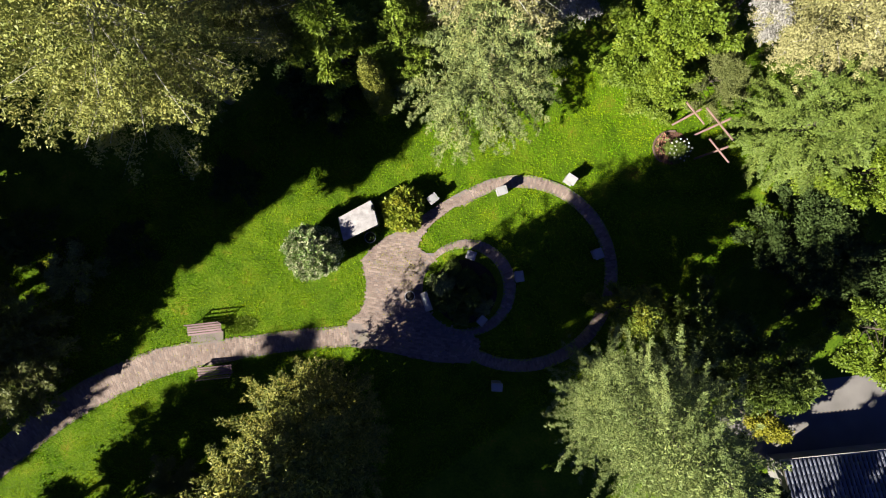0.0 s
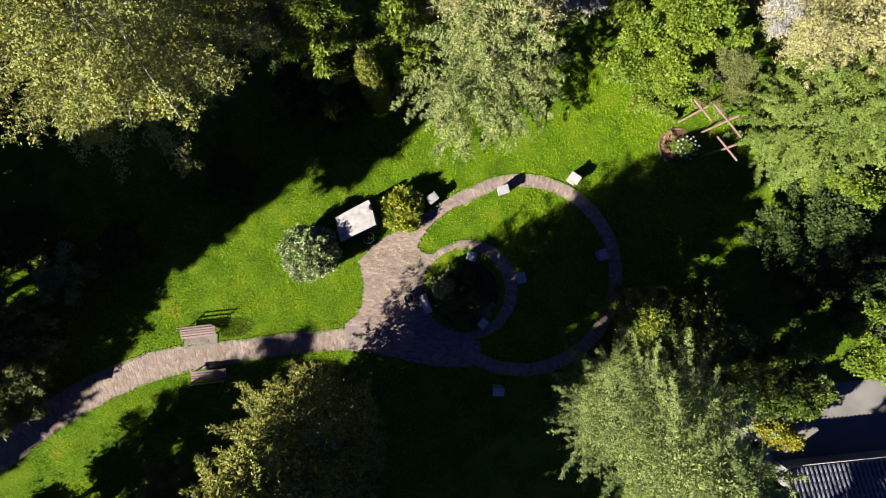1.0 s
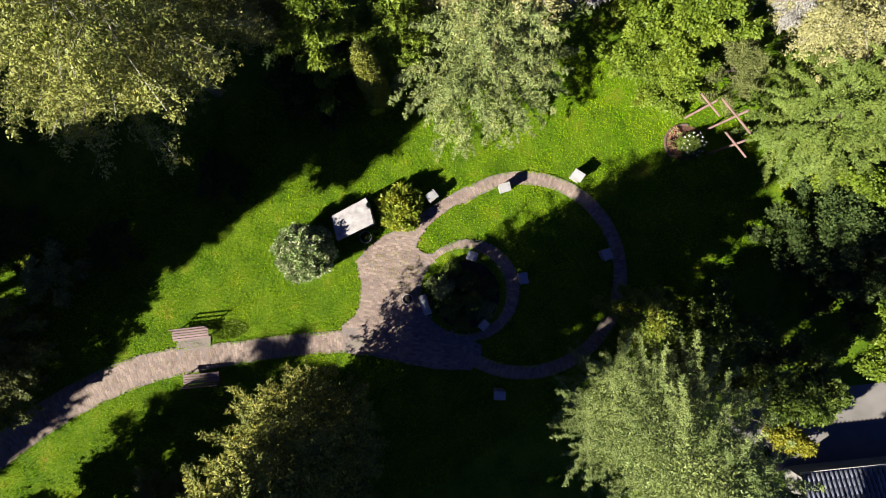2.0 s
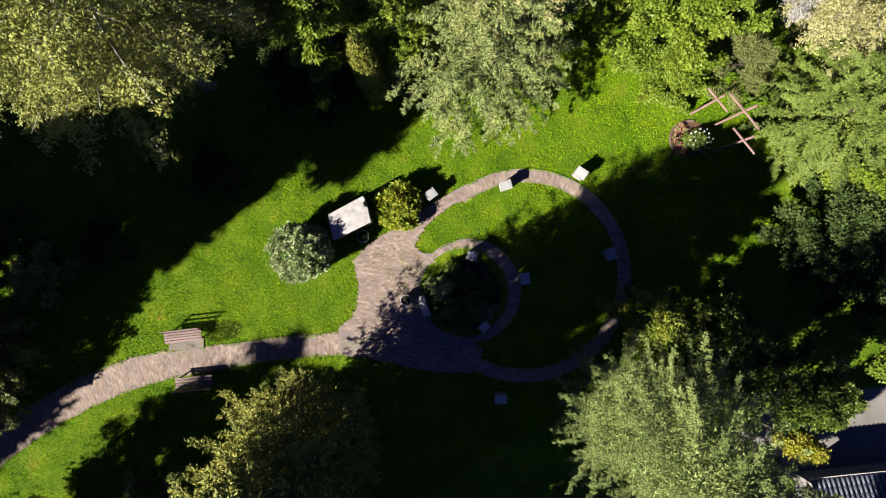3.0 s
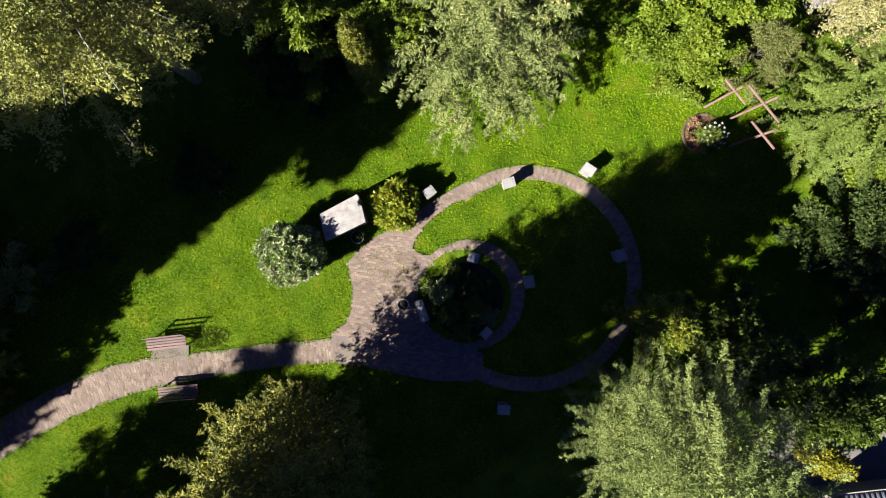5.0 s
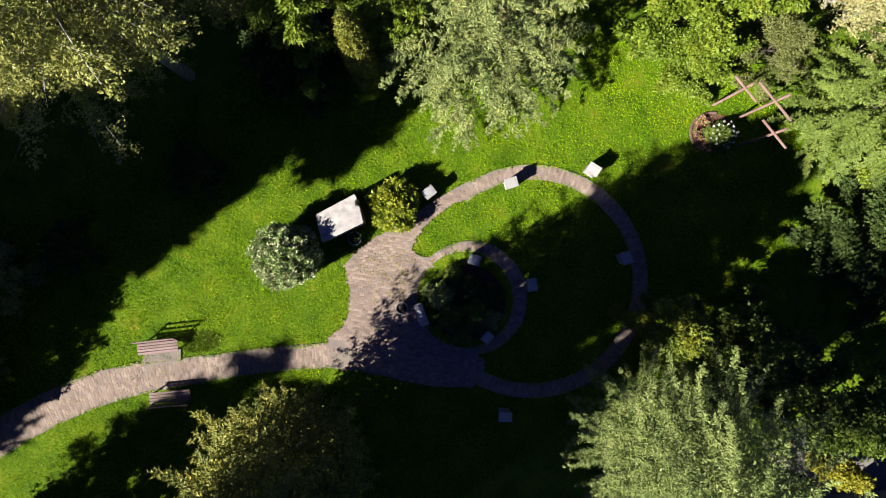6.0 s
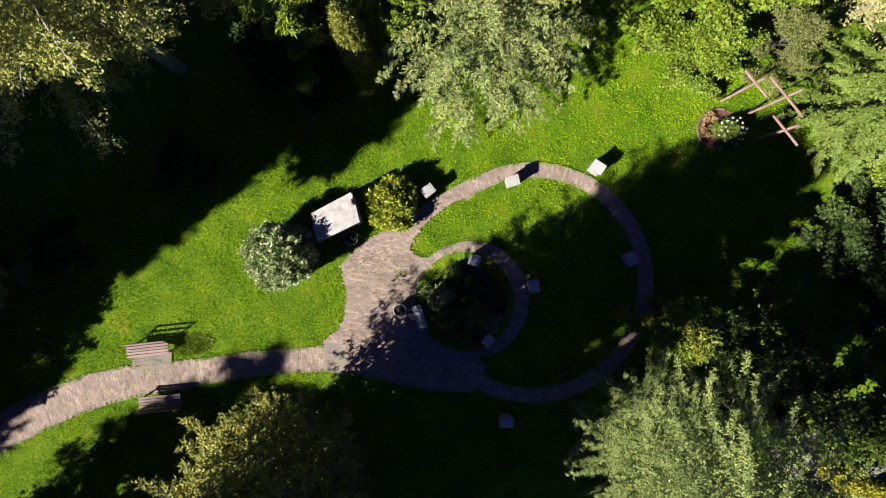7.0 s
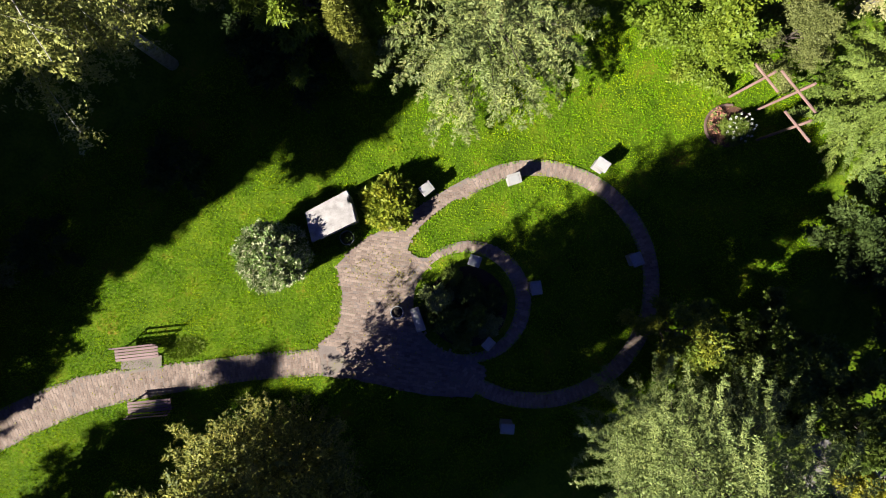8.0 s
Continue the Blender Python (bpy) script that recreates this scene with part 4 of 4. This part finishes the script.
# ---- bed at the crosses ----
def build_flower_bed():
    cx, cy, cr = CROSSBED
    sheet("bed", [(cx + cr * 1.1 * math.cos(a * 0.1309) * (1 + 0.05 * math.sin(a * 1.7)), cy + cr * math.sin(a * 0.1309)) for a in range(48)], 0.012, M_MULCH, "reddish bark mulch of the flower bed", "flower bed")
    edge = tagged(empty("bed_edging", (cx, cy, 0)), "curved edging of reddish bricks round the flower bed", "edging")
    for i in range(13):
        a = radians(85 + i * 12)
        part("brick", box(0.20, 0.09, 0.07, 0.010), M_EDGE, edge, "", pose(1.1 * cr * math.cos(a), cr * math.sin(a), -0.01, 0, random.uniform(-3, 3), math.degrees(a) + 90 + random.uniform(-5, 5)))
    root = tagged(empty("hydrangea_bush", (11.35, 4.75, 0)), "low bush with round white flower heads", "bush")
    tp, lps, q = grow(seed=71, h=0.8, r=0.6, limbs=34, twigs=16, leaves=16, leaf=0.12, aspect=0.6, lift=(80, 15), base=0.05, twig_len=0.3, scatter=0.05, flat=0.6)
    hung("stem", wood_mesh("stem", tp, lps, M_BARK), root)
    hung("foliage", leaves_mesh("foliage", q, L_CHEST), root)
    rng = np.random.default_rng(72)
    for i in range(26):
        a, rr = i * 2.4, 0.58 * math.sqrt((i + 0.5) / 26)
        c = np.array([rr * math.cos(a), rr * math.sin(a), 0.93 - 0.5 * rr ** 2])
        d = unit(rng.normal(size=(26, 3)) + [0, 0, 0.3])
        hung("flower_head", leaves_mesh("flower_head", leaf_faces(rng, c + d * 0.026, d, 0.036, 0.9, 0.3), M_PETAL), root, "round white flower head" if i == 0 else "")
    for i, (x, y) in enumerate(((10.55, 5.3), (10.45, 4.95), (10.6, 4.65), (10.75, 5.5), (10.85, 5.3))):
        low = tagged(empty("flowering_plant", (x, y, 0)), "low plant with pink flowers in the mulch", "plant", "pink flowers in the bed")
        c = rng.normal(size=(60, 3)) * [0.10, 0.10, 0.05] + [0, 0, 0.12]
        hung("foliage", leaves_mesh("foliage", leaf_faces(rng, np.maximum(c, 0.02), unit(rng.normal(size=(60, 3)) + [0, 0, 0.5]), 0.09, 0.5), L_ROWAN), low)
        c = rng.normal(size=(26, 3)) * [0.09, 0.09, 0.03] + [0, 0, 0.24]
        hung("blossom", leaves_mesh("blossom", leaf_faces(rng, c, unit(rng.normal(size=(26, 3))), 0.06, 0.9), M_PINK), low)


build_flower_bed()


# ---- house and lane at the edge ----
def build_house():
    """A low tiled building: only its north slope's corner is ever in view."""
    root = tagged(empty("house", (15.45, -9.75, 0), 5.8), "low gray building with a slate-blue tiled roof by the lane", "house")
    eave, pitch, deep, wide = 1.9, 20.0, 4.2, 11.0
    rise = deep * math.tan(radians(pitch))
    for x in (0.45, wide - 0.45):
        bm = bmesh.new()
        pts = [(-0.35, 0), (-0.35, eave + 0.02), (-deep, eave + rise - 0.12), (-2 * deep + 0.35, eave + 0.02), (-2 * deep + 0.35, 0)]
        a = [bm.verts.new((x - 0.12, y, z)) for y, z in pts]
        b = [bm.verts.new((x + 0.12, y, z)) for y, z in pts]
        bm.faces.new(a), bm.faces.new(list(reversed(b)))
        for i in range(5):
            bm.faces.new((a[i], b[i], b[(i + 1) % 5], a[(i + 1) % 5]))
        bmesh.ops.recalc_face_normals(bm, faces=bm.faces[:])
        part("wall", bm, M_WALL, root)
    for y in (-0.46, -2 * deep + 0.46):
        part("wall", box(wide - 1.14, 0.22, eave), M_WALL, root, "", Matrix.Translation((wide / 2, y, 0)))
    length = deep / math.cos(radians(pitch))
    for sgn in (1, -1):
        bm = box(wide, length, 0.06, 0.0, Matrix.Translation((0, -length / 2, 0)))
        m = Matrix.Translation((wide / 2, 0, eave)) @ pose(0, 0, 0, -pitch) if sgn > 0 else Matrix.Translation((wide / 2, -2 * deep, eave)) @ pose(0, 0, 0, pitch, 0, 0) @ pose(0, 0, 0, 0, 0, 180)
        roof = part("roof", bm, M_BARK, root, "slate-blue tiled roof slope" if sgn > 0 else "", m)
        if sgn > 0:
            north = roof
    g = lathe([(0.06, 0), (0.06, wide)], 8)
    part("gutter", g, M_TRIM, root, "pale metal gutter", Matrix.Translation((0, 0.05, eave - 0.02)) @ pose(0, 0, 0, 0, 90, 0))
    # pantiles: an S-shaped strip, lapped in rows up the slope
    n = 8
    tile = bmesh.new()
    cols = []
    for i in range(n + 1):
        x = i / n
        z = 0.05 * math.sin(2 * math.pi * x) + 0.012 * math.sin(4 * math.pi * x)
        cols.append([tile.verts.new((x * 0.215, y, z + zz)) for y, zz in ((0, 0.03), (-0.36, 0.0))] + [tile.verts.new((x * 0.215, 0, z + 0.012))])
    for a, b in zip(cols, cols[1:]):
        tile.faces.new((a[0], a[1], b[1], b[0]))
        tile.faces.new((a[2], a[0], b[0], b[2]))
    bmesh.ops.recalc_face_normals(tile, faces=tile.faces[:])
    me = bpy.data.meshes.new("tile")
    tile.to_mesh(me)
    tile.free()
    me.materials.append(M_TILE)
    me.polygons.foreach_set("use_smooth", [True] * len(me.polygons))
    for r in range(11):
        for c in range(27):
            hung("tile", me, north, "", pose(-wide / 2 + c * 0.205, 0.03 - r * 0.33, 0.085 + random.uniform(-0.004, 0.004), 0, 0, random.uniform(-0.6, 0.6)))
    rest, rf, base_v = [], [], [tuple(v.co) for v in me.vertices]
    base_f = [tuple(p.vertices) for p in me.polygons]
    for r in range(13):
        for c in range(53):
            if r < 11 and c < 27:
                continue
            o = len(rest)
            rest += [(x - wide / 2 + c * 0.205, y + 0.03 - r * 0.33, z + 0.085) for x, y, z in base_v]
            rf += [tuple(o + i for i in p) for p in base_f]
    tagged(hung("tile_field", mesh_from("tile_field", rest, rf, M_TILE, True), north), kind="stuff")


build_house()
LANE = spline([(13.6, -9.2, 1.5), (15.5, -8.7, 1.6), (18.0, -8.2, 1.7), (22.0, -7.75, 1.75), (30.0, -6.9, 1.8), (60.0, -3.0, 1.5)], 1.0)
lane_t = unit(np.gradient(LANE[:, :2], axis=0))
lane_n = np.stack([-lane_t[:, 1], lane_t[:, 0]], 1) * LANE[:, 2:3]
band("road", [tuple(p) for p in LANE[:, :2] + lane_n], [tuple(p) for p in LANE[:, :2] - lane_n], 0.006, M_ROAD, "worn pale asphalt lane beside the house", "road")


# ---- bricks ----
def lay_bricks():
    """Places of all paving bricks: (x, y, turn, which paving)."""
    rng = np.random.default_rng(9)
    out = []
    # main path: courses across it
    line = MAIN_LINE
    seg = np.hypot(*np.diff(line[:, :2], axis=0).T)
    run = np.concatenate([[0], np.cumsum(seg)])
    s, row = 0.0, 0
    while s < run[-1]:
        x, y, hw = (np.interp(s, run, line[:, k]) for k in range(3))
        x2, y2 = (np.interp(s + 0.05, run, line[:, k]) for k in range(2))
        a = math.atan2(y2 - y, x2 - x)
        w = -hw + (0.105 if row % 2 else 0.0)
        while w < hw:
            if w + 0.2 <= hw + 0.06:
                m = w + 0.1
                out.append((x - math.sin(a) * m, y + math.cos(a) * m, a + math.pi / 2, 0))
            w += 0.21
        s += 0.108
        row += 1
    # round path and ring: courses along the radius
    for cx, cy, r0, r1, a0, a1, which in ((CX, CY, 4.2, 4.83, -2.3, 2.25, 1), (RX, RY, 1.86, 2.36, -math.pi, math.pi, 2)):
        a, row = a0, 0
        while a < a1:
            r = r0 + (0.105 if row % 2 else 0.0)
            while r + 0.2 <= r1 + 0.06:
                out.append((cx + (r + 0.1) * math.cos(a), cy + (r + 0.1) * math.sin(a), a, which))
                r += 0.21
            a += 0.108 / (0.5 * (r0 + r1))
            row += 1
    # paved place: level courses, slightly turned
    t = radians(-8)
    for j in range(-45, 45):
        for i in range(-26, 26):
            lx, ly = i * 0.21 + (0.105 if j % 2 else 0), j * 0.108
            out.append((-1.6 + lx * math.cos(t) - ly * math.sin(t), -2.0 + lx * math.sin(t) + ly * math.cos(t), t, 3))
    o = np.array(out)
    x, y, w = o[:, 0], o[:, 1], o[:, 3]
    keep = np.ones(len(o), bool)
    keep &= ~((w == 2) & in_bed(x, y, -0.06))
    plaza = in_poly(PLAZA_ARR, x, y)
    keep &= ~((w == 3) & (~plaza | in_main(x, y, 0.05) | in_loop(x, y, 0.08) | (np.hypot(x - RX, y - RY) < RR + 0.08)))
    keep &= ~((w == 1) & (np.hypot(x - RX, y - RY) < RR + 0.08))
    o = o[keep]
    o[:, :2] += rng.normal(size=(len(o), 2)) * 0.008
    o[:, 2] += rng.normal(size=len(o)) * 0.035
    return o, rng


def brick_corners():
    lx, ly, b = 0.1015, 0.0505, 0.007
    ring = lambda dx, dy, z: [(-dx, -dy, z), (dx, -dy, z), (dx, dy, z), (-dx, dy, z)]
    v = ring(lx, ly, -0.04) + ring(lx, ly, 0.015) + ring(lx - b, ly - b, 0.02)
    f = [(8, 9, 10, 11)]
    for k in (0, 4):
        f += [(k + i, k + (i + 1) % 4, k + 4 + (i + 1) % 4, k + 4 + i) for i in range(4)]
    return v, f


def build_bricks():
    o, rng = lay_bricks()
    v, f = brick_corners()
    va = np.array(v)
    one = mesh_from("brick", v, f, M_BRICK_PIECE)
    root = tagged(empty("brick_paving"), "worn gray-pink paving bricks with mossy joints", "paving", kind="structure")
    dist = np.hypot(o[:, 0] + 2.3, o[:, 1] + 1.4)
    near = np.zeros(len(o), bool)
    near[np.argsort(np.where(o[:, 3] == 3, dist, 99))[:300]] = True
    z = np.array([-0.0132, -0.0052, -0.0012, -0.0092])[o[:, 3].astype(int)] + rng.normal(size=len(o)) * 0.0016
    tilt = rng.normal(size=(len(o), 2)) * 0.7
    for i in np.where(near)[0]:
        hung("brick", one, root, "", pose(o[i, 0], o[i, 1], z[i], tilt[i, 0], tilt[i, 1], math.degrees(o[i, 2])))
    vs, fs = [], []
    for k, i in enumerate(np.where(~near)[0]):
        c, s = math.cos(o[i, 2]), math.sin(o[i, 2])
        w = np.stack([o[i, 0] + va[:, 0] * c - va[:, 1] * s, o[i, 1] + va[:, 0] * s + va[:, 1] * c, va[:, 2] + z[i] + va[:, 1] * tilt[i, 0] * 0.017], 1)
        vs.append(w)
        fs += [tuple(12 * k + j for j in p) for p in f]
    tagged(hung("brick_field", mesh_from("brick_field", np.concatenate(vs), fs, M_BRICK), root), kind="stuff")
    return o


def build_litter(o):
    """Fallen leaves and weed tufts on the paving."""
    rng = np.random.default_rng(21)
    n = 240
    pick = rng.choice(len(o), n)
    c = np.stack([o[pick, 0] + rng.normal(size=n) * 0.1, o[pick, 1] + rng.normal(size=n) * 0.1, np.full(n, 0.026)], 1)
    d = unit(np.stack([rng.normal(size=n), rng.normal(size=n), rng.normal(size=n) * 0.10], 1))
    tagged(hung("fallen_leaves", leaves_mesh("fallen_leaves", leaf_faces(rng, c, d, 0.075, 0.6, 0.92), L_YELLOW)), "yellow fallen leaves scattered on the paving", "leaves", kind="stuff")
    # weeds in the joints of the place, in loose rows, and turf creeping over all rims
    cl = np.array([(-2.9, -0.9), (-2.2, -1.05), (-1.6, -1.1), (-1.2, -1.0), (-2.4, 0.0), (-1.9, -0.25), (-3.0, -0.55), (-1.45, -0.7), (-2.0, -1.7), (-1.1, -2.0)])
    k = rng.choice(len(cl), 420)
    w = cl[k] + rng.normal(size=(420, 2)) * [0.34, 0.20]
    c = np.stack([w[:, 0], w[:, 1], np.full(420, 0.03)], 1)
    d = unit(np.stack([rng.normal(size=420), rng.normal(size=420), np.full(420, 0.5)], 1))
    tagged(hung("weeds", leaves_mesh("weeds", leaf_faces(rng, c, d, 0.06, 0.5, 0.7), L_YELLOW)), "small yellow-green weeds in the paving joints", "weeds", kind="stuff")
    x, y = rng.uniform(-22.5, 9, 400000), rng.uniform(-11, 4, 400000)
    rim = paved(x, y, 0.0) & ~paved(x, y, -0.09) & (np.sin(x * 5.1) + np.sin(y * 6.3 + x) + rng.normal(size=len(x)) > 0.2)
    rim &= ~(in_poly(PLAZA_ARR, x, y) & (np.hypot(x - RX, y - RY) < RR + 0.3))
    x, y = x[rim], y[rim]
    n = len(x)
    c = np.stack([x, y, np.full(n, 0.02)], 1)
    d = unit(np.stack([rng.normal(size=n), rng.normal(size=n), np.full(n, 0.6)], 1))
    tagged(hung("rim_grass", leaves_mesh("rim_grass", leaf_faces(rng, c, d, 0.08, 0.3, 0.5), M_GRASS)), "grass creeping over the paving's rim", "grass", kind="stuff")


laid = build_bricks()
build_litter(laid)
